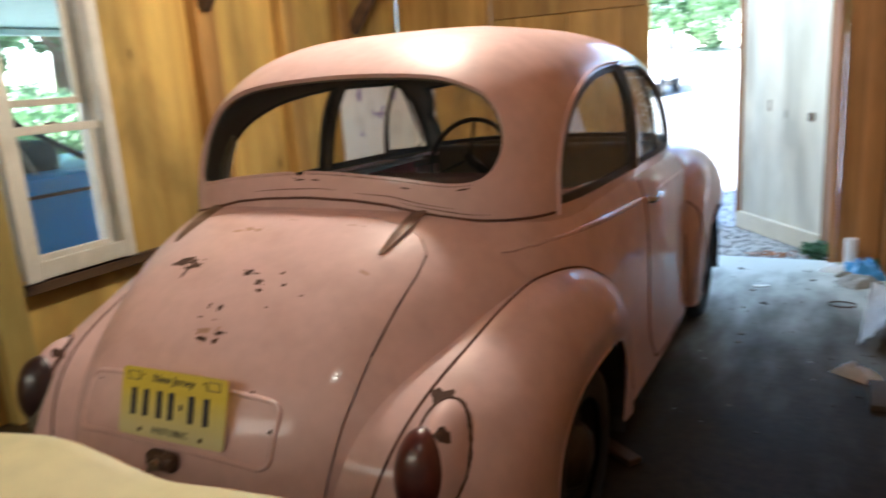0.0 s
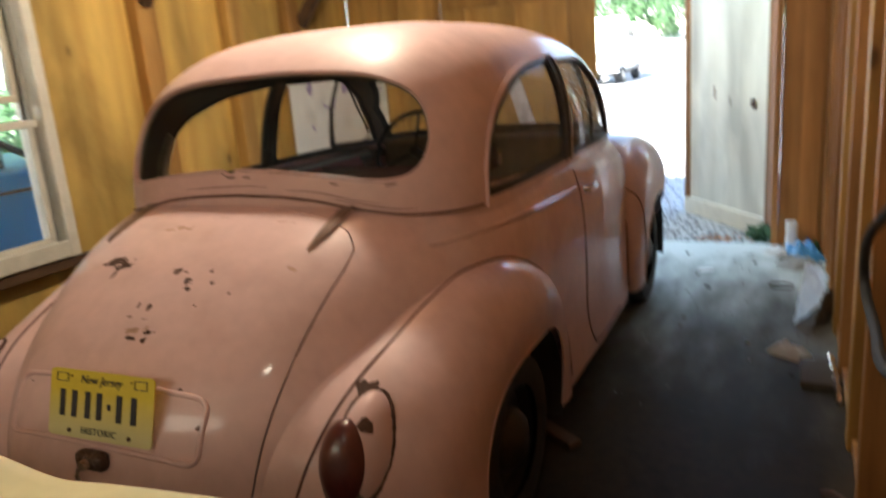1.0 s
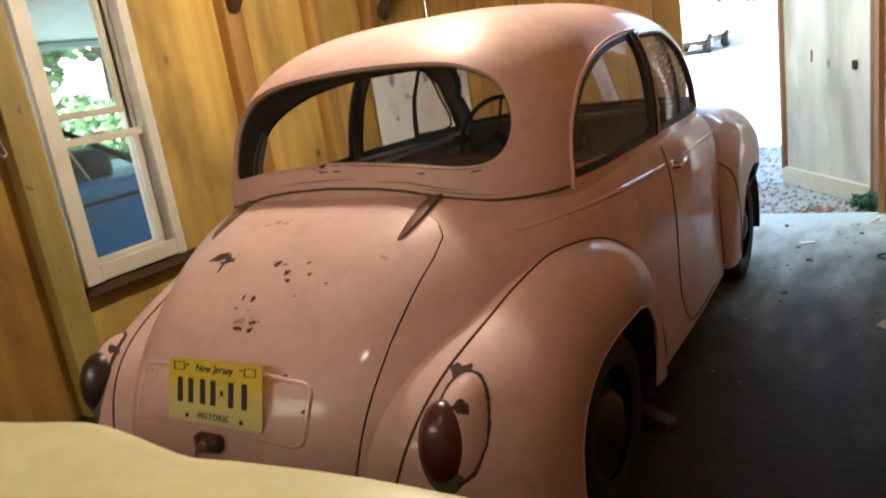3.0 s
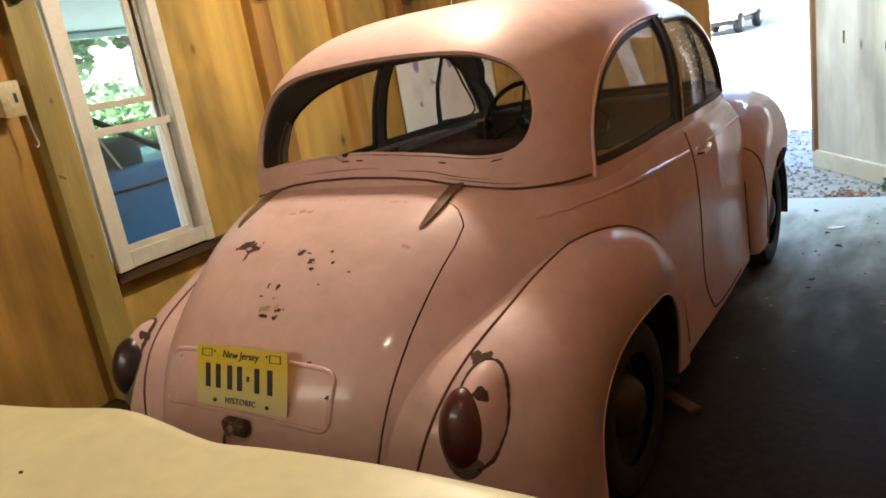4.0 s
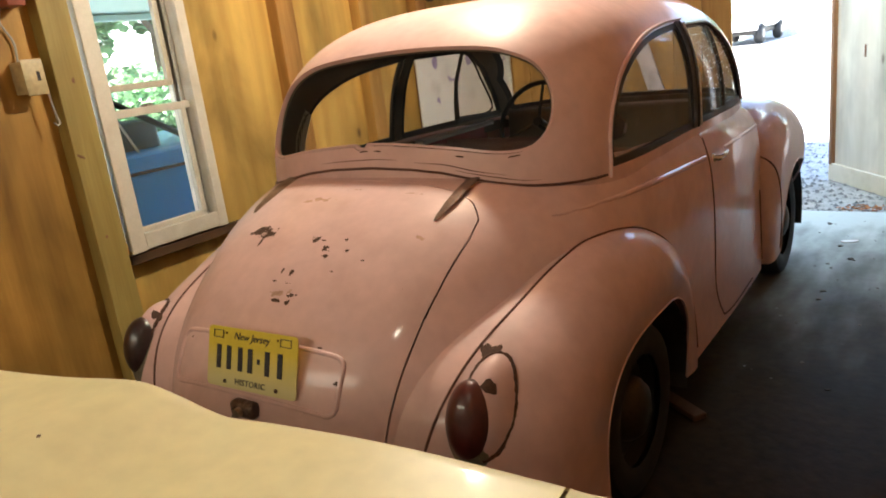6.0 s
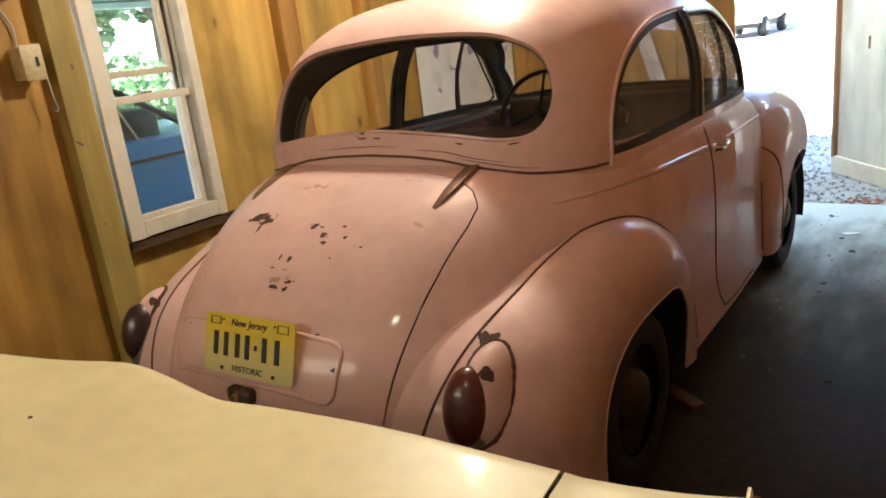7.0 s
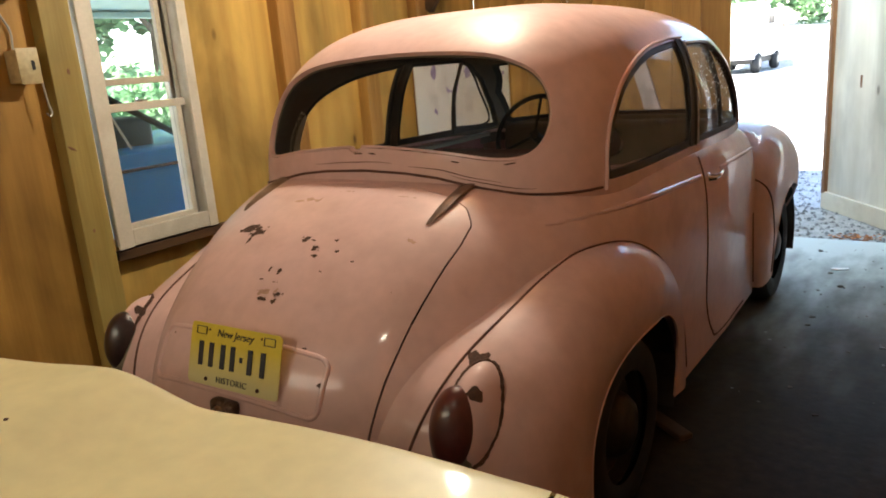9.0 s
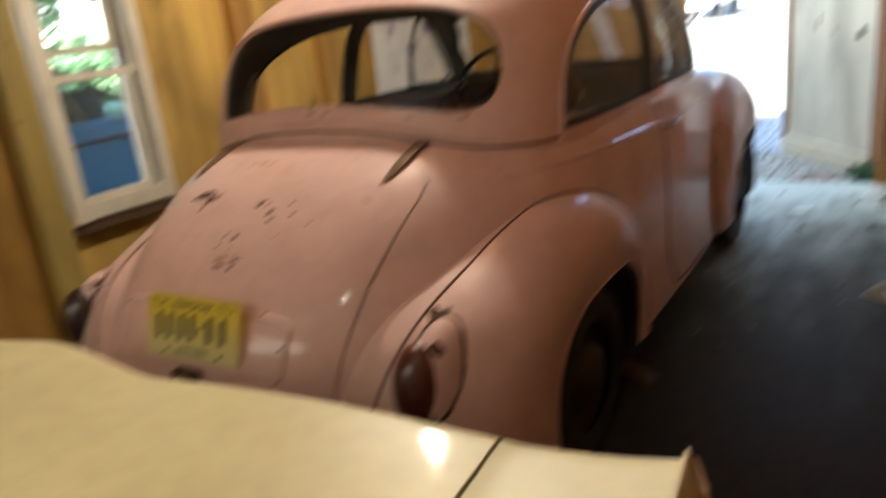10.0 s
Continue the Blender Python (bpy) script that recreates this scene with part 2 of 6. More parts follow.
RED_DARK = material("dark_red_vinyl", (0.10, 0.035, 0.028), 0.5, vary=0.25, scale=15, fine=90, bump=0.2)
RED_PINE = wood("red_pine", (0.37, 0.18, 0.06), (0.22, 0.098, 0.03))
BROWN_EDGE = wood("brown_edge", (0.24, 0.12, 0.06), (0.13, 0.06, 0.03))
TAN_PAINT = material("tan_paint", (0.50, 0.44, 0.34), 0.55, vary=0.15, scale=12, stain=(0.3, 0.24, 0.16), stain_amount=0.6)
CREAM_PLASTIC = material("cream_plastic", (0.46, 0.37, 0.20), 0.45, vary=0.2, stain=(0.25, 0.17, 0.08), stain_amount=0.6, stain_scale=18)
WHITE_PLASTIC = material("white_plastic", (0.80, 0.81, 0.82), 0.4, vary=0.06)
BLUE_PLASTIC = material("blue_plastic", (0.06, 0.26, 0.55), 0.35, vary=0.3, scale=30)
GREY_CLOTH = material("grey_cloth", (0.26, 0.26, 0.26), 0.9, vary=0.3, scale=20, bump=0.3)
CARDBOARD = material("cardboard", (0.04, 0.028, 0.018), 0.85, vary=0.3, scale=15, bump=0.2)
RED_BOX = material("red_enamel", (0.27, 0.065, 0.035), 0.5, vary=0.2, scale=25)
LILAC_WHITE = material("lilac_white", (0.60, 0.56, 0.66), 0.6, vary=0.2, scale=15)
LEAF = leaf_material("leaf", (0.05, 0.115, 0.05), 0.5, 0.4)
# same leaf made paler, with the sun's glare put into its colour
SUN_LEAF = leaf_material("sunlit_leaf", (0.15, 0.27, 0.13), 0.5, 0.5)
DEAD_LEAF = leaf_material("dead_leaf", (0.32, 0.11, 0.03))
STONE = leaf_material("stone", (0.17, 0.175, 0.18), 0.5, 0.0)
BARK = material("bark", (0.10, 0.075, 0.05), 0.9, vary=0.4, scale=15, bump=0.8)
GREEN_TINT = material("green_grey", (0.22, 0.36, 0.30), 0.5, vary=0.2)
LILAC = material("lilac_marks", (0.34, 0.27, 0.46), 0.6, vary=0.3, scale=20)


def film_plastic(name, colour):
    """Thin plastic film or paper: half of the light that it scatters goes through."""
    m = material(name, colour, 0.4, vary=0.06)
    t = m.node_tree
    through_part = t.nodes.new("ShaderNodeBsdfTranslucent")
    through_part.inputs["Color"].default_value = (*colour, 1)
    mix = t.nodes.new("ShaderNodeMixShader")
    mix.inputs[0].default_value = 0.5
    out = t.nodes["Material Output"].inputs["Surface"]
    t.links.new(t.nodes["Principled BSDF"].outputs[0], mix.inputs[1])
    t.links.new(through_part.outputs[0], mix.inputs[2])
    t.links.new(mix.outputs[0], out)
    return m


FILM = film_plastic("white_film", (0.84, 0.86, 0.87))


def daylight_dust(m):
    """Doorway daylight painted into the floor as paler colour, over gravel dust tracked in across the threshold, with a
    ragged inner edge and streaks along the drive.
    """
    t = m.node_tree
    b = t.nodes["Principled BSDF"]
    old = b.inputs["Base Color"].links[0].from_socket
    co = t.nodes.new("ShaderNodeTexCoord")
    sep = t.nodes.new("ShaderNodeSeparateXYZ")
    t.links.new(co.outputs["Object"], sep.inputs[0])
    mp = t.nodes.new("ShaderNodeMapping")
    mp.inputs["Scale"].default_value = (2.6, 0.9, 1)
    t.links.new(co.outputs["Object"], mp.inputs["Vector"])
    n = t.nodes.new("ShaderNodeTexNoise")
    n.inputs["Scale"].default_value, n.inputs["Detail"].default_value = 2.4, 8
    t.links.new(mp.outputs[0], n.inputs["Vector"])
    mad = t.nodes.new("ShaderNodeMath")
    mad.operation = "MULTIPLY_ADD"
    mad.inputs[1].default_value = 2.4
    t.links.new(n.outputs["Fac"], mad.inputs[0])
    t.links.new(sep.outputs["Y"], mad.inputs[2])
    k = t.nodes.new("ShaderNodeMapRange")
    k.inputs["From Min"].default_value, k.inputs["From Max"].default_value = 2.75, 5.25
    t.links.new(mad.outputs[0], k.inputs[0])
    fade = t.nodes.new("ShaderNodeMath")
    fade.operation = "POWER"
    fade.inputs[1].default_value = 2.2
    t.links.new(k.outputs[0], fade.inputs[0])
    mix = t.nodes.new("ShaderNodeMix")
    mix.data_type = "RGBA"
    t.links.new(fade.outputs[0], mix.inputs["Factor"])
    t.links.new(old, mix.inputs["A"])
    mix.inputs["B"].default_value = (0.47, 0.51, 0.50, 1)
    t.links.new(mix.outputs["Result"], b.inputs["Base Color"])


daylight_dust(CONCRETE)


def plate_paint():
    """Yellow enamel that fades to pale at the foot of the plate."""
    m = material("plate_enamel", (0.56, 0.42, 0.03), 0.45, vary=0.08, scale=14)
    t = m.node_tree
    b = t.nodes["Principled BSDF"]
    old = b.inputs["Base Color"].links[0].from_socket
    co = t.nodes.new("ShaderNodeTexCoord")
    sep = t.nodes.new("ShaderNodeSeparateXYZ")
    t.links.new(co.outputs["Object"], sep.inputs[0])
    r = t.nodes.new("ShaderNodeMapRange")
    r.inputs["From Min"].default_value, r.inputs["From Max"].default_value = 0.03, -0.06
    t.links.new(sep.outputs["Z"], r.inputs[0])
    mix = t.nodes.new("ShaderNodeMix")
    mix.data_type = "RGBA"
    t.links.new(r.outputs[0], mix.inputs["Factor"])
    t.links.new(old, mix.inputs["A"])
    mix.inputs["B"].default_value = (0.58, 0.53, 0.26, 1)
    t.links.new(mix.outputs["Result"], b.inputs["Base Color"])
    return m


PLATE_MIX = plate_paint()


def dusty(m, amount, colour):
    """A thin film of dust over glass: patchy, and lit from both sides."""
    t = m.node_tree
    b = t.nodes["sheet"]
    d, tr = t.nodes.new("ShaderNodeBsdfDiffuse"), t.nodes.new("ShaderNodeBsdfTranslucent")
    d.inputs[0].default_value = tr.inputs[0].default_value = (*colour, 1)
    both, film = t.nodes.new("ShaderNodeMixShader"), t.nodes.new("ShaderNodeMixShader")
    t.links.new(d.outputs[0], both.inputs[1])
    t.links.new(tr.outputs[0], both.inputs[2])
    n = t.nodes.new("ShaderNodeTexNoise")
    n.inputs["Scale"].default_value, n.inputs["Detail"].default_value = 9, 6
    co = t.nodes.new("ShaderNodeTexCoord")
    t.links.new(co.outputs["Object"], n.inputs["Vector"])
    k = t.nodes.new("ShaderNodeMapRange")
    k.inputs["From Min"].default_value, k.inputs["From Max"].default_value = 0.3, 0.7
    k.inputs["To Min"].default_value, k.inputs["To Max"].default_value = amount * 0.5, amount * 1.5
    t.links.new(n.outputs["Fac"], k.inputs[0])
    t.links.new(k.outputs[0], film.inputs[0])
    t.links.new(b.outputs[0], film.inputs[1])
    t.links.new(both.outputs[0], film.inputs[2])
    t.links.new(film.outputs[0], t.nodes["Material Output"].inputs[0])
    return m


GLASS = dusty(glass("clear_glass", (1, 1, 1), 0.4), 0.028, (0.75, 0.8, 0.8))
CAR_GLASS = dusty(glass("car_glass", (0.96, 0.97, 0.96), 0.14), 0.10, (0.55, 0.52, 0.44))
REAR_GLASS = dusty(glass("rear_glass", (0.98, 0.98, 0.97), 0.02), 0.012, (0.55, 0.52, 0.44))
CLEAN_GLASS = glass("clean_glass", (0.7, 0.8, 0.8), 0.3)
BLUE_PAINT = material("blue_paint", (0.012, 0.20, 0.62), 0.3, vary=0.08, coat=0.5)


# ---- mesh helpers ----
def mesh(name, verts, faces, mat, smooth=True, sharp=None):
    me = bpy.data.meshes.new(name)
    me.from_pydata([tuple(map(float, p)) for p in verts], [], [tuple(map(int, q)) for q in faces])
    me.materials.append(mat)
    if smooth:
        me.polygons.foreach_set("use_smooth", [True] * len(me.polygons))
        me.set_sharp_from_angle(angle=radians(sharp if sharp else 35))
    me.update()
    return me


def thing(name, label, category, group="", at=(0, 0, 0), kind=""):
    ob = new(name)
    ob.location = at
    return tagged(ob, label, category, group, kind)


def part(name, data, mat, parent, label="", smooth=True, sharp=None):
    """Links verts and faces, a bmesh or a mesh as one object under parent."""
    if isinstance(data, tuple):
        me = mesh(name, data[0], data[1], mat, smooth, sharp)
    elif isinstance(data, bmesh.types.BMesh):
        me = bpy.data.meshes.new(name)
        data.to_mesh(me)
        data.free()
        me.materials.append(mat)
        if smooth:
            me.polygons.foreach_set("use_smooth", [True] * len(me.polygons))
            me.set_sharp_from_angle(angle=radians(sharp if sharp else 35))
    else:
        me = data
    ob = new(name, me)
    if parent is not None:
        ob.parent = parent
        ob.location = -Vector(parent.location) if parent.parent is None else (0, 0, 0)
    if label:
        tagged(ob, label)
    return ob


def box(x0, y0, z0, x1, y1, z1, bevel=0.0, segments=2):
    bm = bmesh.new()
    bmesh.ops.create_cube(bm, size=1)
    for p in bm.verts:
        p.co = Vector((x0 + (p.co.x + 0.5) * (x1 - x0), y0 + (p.co.y + 0.5) * (y1 - y0), z0 + (p.co.z + 0.5) * (z1 - z0)))
    if bevel:
        bmesh.ops.bevel(bm, geom=list(bm.edges), offset=bevel, segments=segments, profile=0.5, affect="EDGES")
    return bm


def tube(points, radius, sides=8, closed=False, up=(0.13, 0.31, 0.94)):
    """A round bar along points."""
    pts = [Vector(p) for p in points]
    n = len(pts)
    verts, faces = [], []
    up = Vector(up).normalized()
    for i, p in enumerate(pts):
        a = pts[(i - 1) % n] if closed or i > 0 else p
        b = pts[(i + 1) % n] if closed or i < n - 1 else p
        d = (b - a).normalized()
        u = d.cross(up)
        if u.length < 1e-3:
            u = d.cross(Vector((1, 0, 0)))
        u.normalize()
        w = d.cross(u)
        r = radius[i] if isinstance(radius, (list, tuple)) else radius
        for k in range(sides):
            a2 = 2 * math.pi * k / sides
            verts.append(p + r * (math.cos(a2) * u + math.sin(a2) * w))
    for i in range(n if closed else n - 1):
        j = (i + 1) % n
        for k in range(sides):
            k2 = (k + 1) % sides
            faces.append((i * sides + k, i * sides + k2, j * sides + k2, j * sides + k))
    if not closed:
        faces.append(tuple(range(sides - 1, -1, -1)))
        faces.append(tuple((n - 1) * sides + k for k in range(sides)))
    return verts, faces


def lathe(profile, centre, axis="x", steps=40):
    """Turns (radius, along) pairs about an axis through centre."""
    verts, faces = [], []
    for r, h in profile:
        for k in range(steps):
            a = 2 * math.pi * k / steps
            c, s = r * math.cos(a), r * math.sin(a)
            q = {"x": (h, c, s), "y": (c, h, s), "z": (c, s, h)}[axis]
            verts.append((centre[0] + q[0], centre[1] + q[1], centre[2] + q[2]))
    for i in range(len(profile) - 1):
        for k in range(steps):
            k2 = (k + 1) % steps
            faces.append((i * steps + k, i * steps + k2, (i + 1) * steps + k2, (i + 1) * steps + k))
    return verts, faces


def spline(points, n):
    """A smooth curve through control points, as n samples evenly spaced in length."""
    p = np.array(points, float)
    q = np.vstack([2 * p[0] - p[1], p, 2 * p[-1] - p[-2]])
    out = []
    for i in range(len(p) - 1):
        a, b, c, d = q[i:i + 4]
        for s in np.linspace(0, 1, 24, endpoint=False):
            out.append(0.5 * (2 * b + (c - a) * s + (2 * a - 5 * b + 4 * c - d) * s * s + (3 * b - a - 3 * c + d) * s ** 3))
    out.append(p[-1])
    out = np.array(out)
    k = np.r_[0, np.cumsum(np.linalg.norm(np.diff(out, axis=0), axis=1))]
    g = np.linspace(0, k[-1], n)
    return np.stack([np.interp(g, k, out[:, j]) for j in range(p.shape[1])], 1)


def smooth_loop(points, n=90):
    """A closed smooth outline through the points."""
    p = list(points)
    k = len(p)
    s = spline(p[-2:] + p + p[:3], 24 * (k + 4) + 1)
    start = int(np.argmin(np.linalg.norm(s[:60] - np.array(p[0]), axis=1)))
    d = np.linalg.norm(s[start + 30:] - np.array(p[0]), axis=1)
    end = start + 30 + int(np.argmin(d))
    pick = np.linspace(start, end, n, endpoint=False).astype(int)
    return [tuple(s[i]) for i in pick]


def oriented(surface, centre):
    """The sheet with its faces turned away from centre."""
    verts, faces = surface
    v = np.array(verts, float)
    c = np.array(centre, float)
    total = 0.0
    for f in faces[:: max(1, len(faces) // 400)]:
        p = v[list(f)]
        total += np.cross(p[1] - p[0], p[2] - p[0]) @ (p.mean(0) - c)
    return (verts, [tuple(f) for f in faces]) if total > 0 else (verts, [tuple(reversed(f)) for f in faces])


def grid_faces(rows, cols, wrap=False):
    f = []
    for i in range(rows - 1):
        for j in range(cols if wrap else cols - 1):
            j2 = (j + 1) % cols
            f.append((i * cols + j, i * cols + j2, (i + 1) * cols + j2, (i + 1) * cols + j))
    return f


def clip(surface, g, keep=1):
    """The part of a surface on which keep * g > 0, cut along g = 0."""
    verts, faces = surface
    verts = [np.asarray(p, float) for p in verts]
    val = keep * np.asarray(g(np.array(verts)), float)
    out, index, cut, made = [], {}, {}, []

    def old(i):
        if i not in index:
            index[i] = len(out)
            out.append(verts[i])
        return index[i]

    def mid(i, j):
        k = (min(i, j), max(i, j))
        if k not in cut:
            a, b = val[k[0]], val[k[1]]
            cut[k] = len(out)
            out.append(verts[k[0]] + (verts[k[1]] - verts[k[0]]) * (a / (a - b)))
        return cut[k]

    for face in faces:
        inside = [val[i] > 0 for i in face]
        if all(inside):
            made.append([old(i) for i in face])
        elif any(inside):
            poly = []
            for a in range(len(face)):
                i, j = face[a], face[(a + 1) % len(face)]
                if val[i] > 0:
                    poly.append(old(i))
                if (val[i] > 0) != (val[j] > 0):
                    poly.append(mid(i, j))
            if len(poly) > 2:
                made.append(poly)
    return out, made


def islands(surface):
    """The connected pieces of a sheet, biggest first."""
    verts, faces = surface
    root = list(range(len(verts)))

    def find(i):
        while root[i] != i:
            root[i] = root[root[i]]
            i = root[i]
        return i

    for f in faces:
        for k in f[1:]:
            root[find(k)] = find(f[0])
    groups = {}
    for f in faces:
        groups.setdefault(find(f[0]), []).append(f)
    out = []
    for g in sorted(groups.values(), key=len, reverse=True):
        index = {i: k for k, i in enumerate(sorted({i for f in g for i in f}))}
        out.append(([verts[i] for i in index], [tuple(index[i] for i in f) for f in g]))
    return out


def largest(surface):
    got = islands(surface)
    return got[0] if got else surface


def thicken(surface, depth, closed_back=True):
    """Gives a sheet a back and a rim, depth behind its face."""
    verts, faces = surface
    v = np.array(verts, float)
    nrm = np.zeros_like(v)
    edges = {}
    for face in faces:
        p = v[list(face)]
        n = np.zeros(3)
        for k in range(1, len(face) - 1):
            n += np.cross(p[k] - p[0], p[k + 1] - p[0])
        for i in face:
            nrm[i] += n
        for k in range(len(face)):
            e = (face[k], face[(k + 1) % len(face)])
            edges[e] = True
    ln = np.linalg.norm(nrm, axis=1)
    ln[ln == 0] = 1
    nrm /= ln[:, None]
    n0 = len(v)
    out = np.vstack([v, v - nrm * depth])
    f = [tuple(q) for q in faces]
    if closed_back:
        f += [tuple(i + n0 for i in reversed(q)) for q in faces]
    for a, b in edges:
        if (b, a) not in edges:
            f.append((b, a, a + n0, b + n0))
    return [tuple(p) for p in out], f


def mirrored(surface):
    verts, faces = surface
    return [(-p[0], p[1], p[2]) for p in verts], [tuple(reversed(q)) for q in faces]


def outside(poly, radius, a, b):
    """Signed distance of points (a, b) from a polygon with rounded corners; less than 0 inside."""
    p = np.array(poly, float)
    c = p.mean(0)
    area = sum(p[i][0] * p[(i + 1) % len(p)][1] - p[(i + 1) % len(p)][0] * p[i][1] for i in range(len(p)))
    if area < 0:
        p = p[::-1]
    # inset every side by the radius
    ins = []
    m = len(p)
    for i in range(m):
        d0, d1 = p[i] - p[i - 1], p[(i + 1) % m] - p[i]
        n0, n1 = np.array([-d0[1], d0[0]]) / np.hypot(*d0), np.array([-d1[1], d1[0]]) / np.hypot(*d1)
        s = n0 + n1
        ins.append(p[i] + s * radius / max(0.3, 1 + n0 @ n1))
    p = np.array(ins)
    best = np.full(len(a), 1e9)
    inside = np.zeros(len(a), bool)
    for i in range(m):
        q0, q1 = p[i], p[(i + 1) % m]
        e = q1 - q0
        w0, w1 = a - q0[0], b - q0[1]
        t = np.clip((w0 * e[0] + w1 * e[1]) / (e @ e), 0, 1)
        best = np.minimum(best, np.hypot(w0 - t * e[0], w1 - t * e[1]))
        cross = ((q0[1] > b) != (q1[1] > b)) & (a < (q1[0] - q0[0]) * (b - q0[1]) / (q1[1] - q0[1] + 1e-12) + q0[0])
        inside ^= cross
    return np.where(inside, -best, best) - radius


# ---- the garage ----
XL, XR, YF, YB, ZC = -1.885, 1.70, 4.37, -4.6, 2.65


def setting(name, data, mat, label, category, smooth=False):
    return tagged(part(name, data, mat, None, smooth=smooth), label, category, kind="structure")


setting("ground", ([(-400, -400, -0.06), (400, -400, -0.06), (400, 400, -0.06), (-400, 400, -0.06)], [(0, 1, 2, 3)]), GRAVEL, "pale sunlit gravel yard in front of the garage", "ground")
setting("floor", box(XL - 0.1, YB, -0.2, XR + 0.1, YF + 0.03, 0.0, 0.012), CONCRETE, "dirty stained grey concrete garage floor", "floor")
ceiling = setting("ceiling", box(XL - 0.2, YB - 0.2, ZC, XR + 0.2, YF + 0.2, ZC + 0.1), BROWN_EDGE, "brown timber garage ceiling", "ceiling")

# unseen overhang, added to keep sun off the open leaf and near gravel
setting("eave", box(XL - 0.4, YF + 0.201, ZC, XR + 0.4, YF + 0.75, ZC + 0.1, 0.004, 1), BROWN_EDGE, "unseen timber overhang added to shade the doorway", "eave")

# window opening in the west wall
WZ0, WZ1 = 0.66, 1.94
west = tagged(new("wall_west"), "plywood wall with wide pine studs beside the pink car", "wall", kind="structure")
for y0, z0, y1, z1 in ((YB, 0, -2.2, ZC), (-2.2, 0, -0.6, ZC), (-0.6, 0, 0.92, ZC), (1.46, 0, 2.14, ZC), (2.14, 0, 2.86, ZC), (2.86, 0, 3.48, ZC), (3.48, 0, YF, ZC), (0.92, 0, 1.46, WZ0 - 0.02), (0.92, WZ1 + 0.02, 1.46, ZC)):
    part("wall_panel", box(XL - 0.02, y0 + 0.001, z0, XL, y1 - 0.001, z1), OLD_PLY if y1 < 1.0 else PLY, west, smooth=False)
for k, y0 in enumerate((-3.8, -3.0, -2.27, -1.5, -0.67, 0.05, 0.752, 2.12, 2.84, 3.46)):
    part("stud", box(XL, y0, 0.0, -1.80, y0 + (0.135 if y0 != 0.752 else 0.138), ZC, 0.003, 1), GREEN_PINE if y0 == 0.752 else ORANGE_PINE if y0 in (0.05, 2.12, 3.46) else PINE, west, smooth=False)
part("sole_plate", box(XL, 0.89, 0.0, -1.815, 2.12, 0.05, 0.002, 1), PINE, west, smooth=False)

# the sash window with white casing
win = tagged(new("window_1"), "white painted sash window with worn casing", "window", kind="structure")
part("casing", box(-1.80, 0.905, 0.60, -1.785, 0.985, 2.02, 0.003, 1), WHITE_PAINT, win, smooth=False)
part("casing", box(-1.80, 1.43, 0.60, -1.785, 1.485, 2.02, 0.003, 1), WHITE_PAINT, win, smooth=False)
part("casing", box(-1.80, 0.985, 1.93, -1.784, 1.43, 2.02, 0.003, 1), WHITE_PAINT, win, smooth=False)
part("window_sill", box(-1.81, 0.985, 0.605, -1.786, 1.43, 0.685, 0.003, 1), WHITE_PAINT, win, smooth=False)
for y0, y1 in ((0.945, 0.985), (1.43, 1.47)):
    part("jamb", box(-1.98, y0, 0.60, -1.80, y1, 2.0, 0.002, 1), WHITE_PAINT, win, smooth=False)
part("jamb", box(-1.98, 0.985, 1.94, -1.80, 1.43, 2.0, 0.002, 1), WHITE_PAINT, win, smooth=False)
part("window_sill", box(-2.0, 0.985, 0.60, -1.81, 1.43, 0.66, 0.004, 1), WHITE_PAINT, win, smooth=False)
part("track", box(-1.872, 1.408, 0.66, -1.862, 1.43, 1.94, 0.001, 1), GREY_METAL, win, smooth=False)
part("track", box(-1.905, 1.40, 0.66, -1.895, 1.43, 1.94, 0.001, 1), GREY_METAL, win, smooth=False)
for name, x0, x1, z0, z1 in (("lower_sash", -1.862, -1.832, 0.66, 1.276), ("upper_sash", -1.915, -1.885, 1.36, 1.94)):
    sash = part(name, box(x0, 0.985, z0, x1, 1.40, z0 + (0.045 if name == "lower_sash" else 0.032), 0.003, 1), WHITE_PAINT if name == "lower_sash" else TAN_PAINT, win, smooth=False)
    part("rail", box(x0, 0.985, z1 - 0.038, x1, 1.40 if name == "upper_sash" else 1.43, z1, 0.003, 1), WHITE_PAINT, sash, smooth=False)
    part("stile", box(x0, 0.985, z0 + 0.03, x1, 0.995, z1 - 0.03, 0.002, 1), WHITE_PAINT, sash, smooth=False)
    part("stile", box(x0, 1.372, z0 + 0.03, x1, 1.40, z1 - 0.03, 0.002, 1), WHITE_PAINT if name == "lower_sash" else TAN_PAINT, sash, smooth=False)
    pane = part("pane", box((x0 + x1) / 2 - 0.002, 0.99, z0 + 0.03, (x0 + x1) / 2 + 0.002, 1.39, z1 - 0.03), GLASS, sash, smooth=False)
    pane.visible_shadow = False
part("sash_latch", box(-1.845, 1.15, 1.276, -1.832, 1.22, 1.288, 0.003, 1), RUSTY_CHROME, win)
part("apron", box(-1.84, 0.90, 0.545, -1.80, 1.70, 0.592, 0.003, 1), DARK_WOOD, win, "dark board under the window", smooth=False)

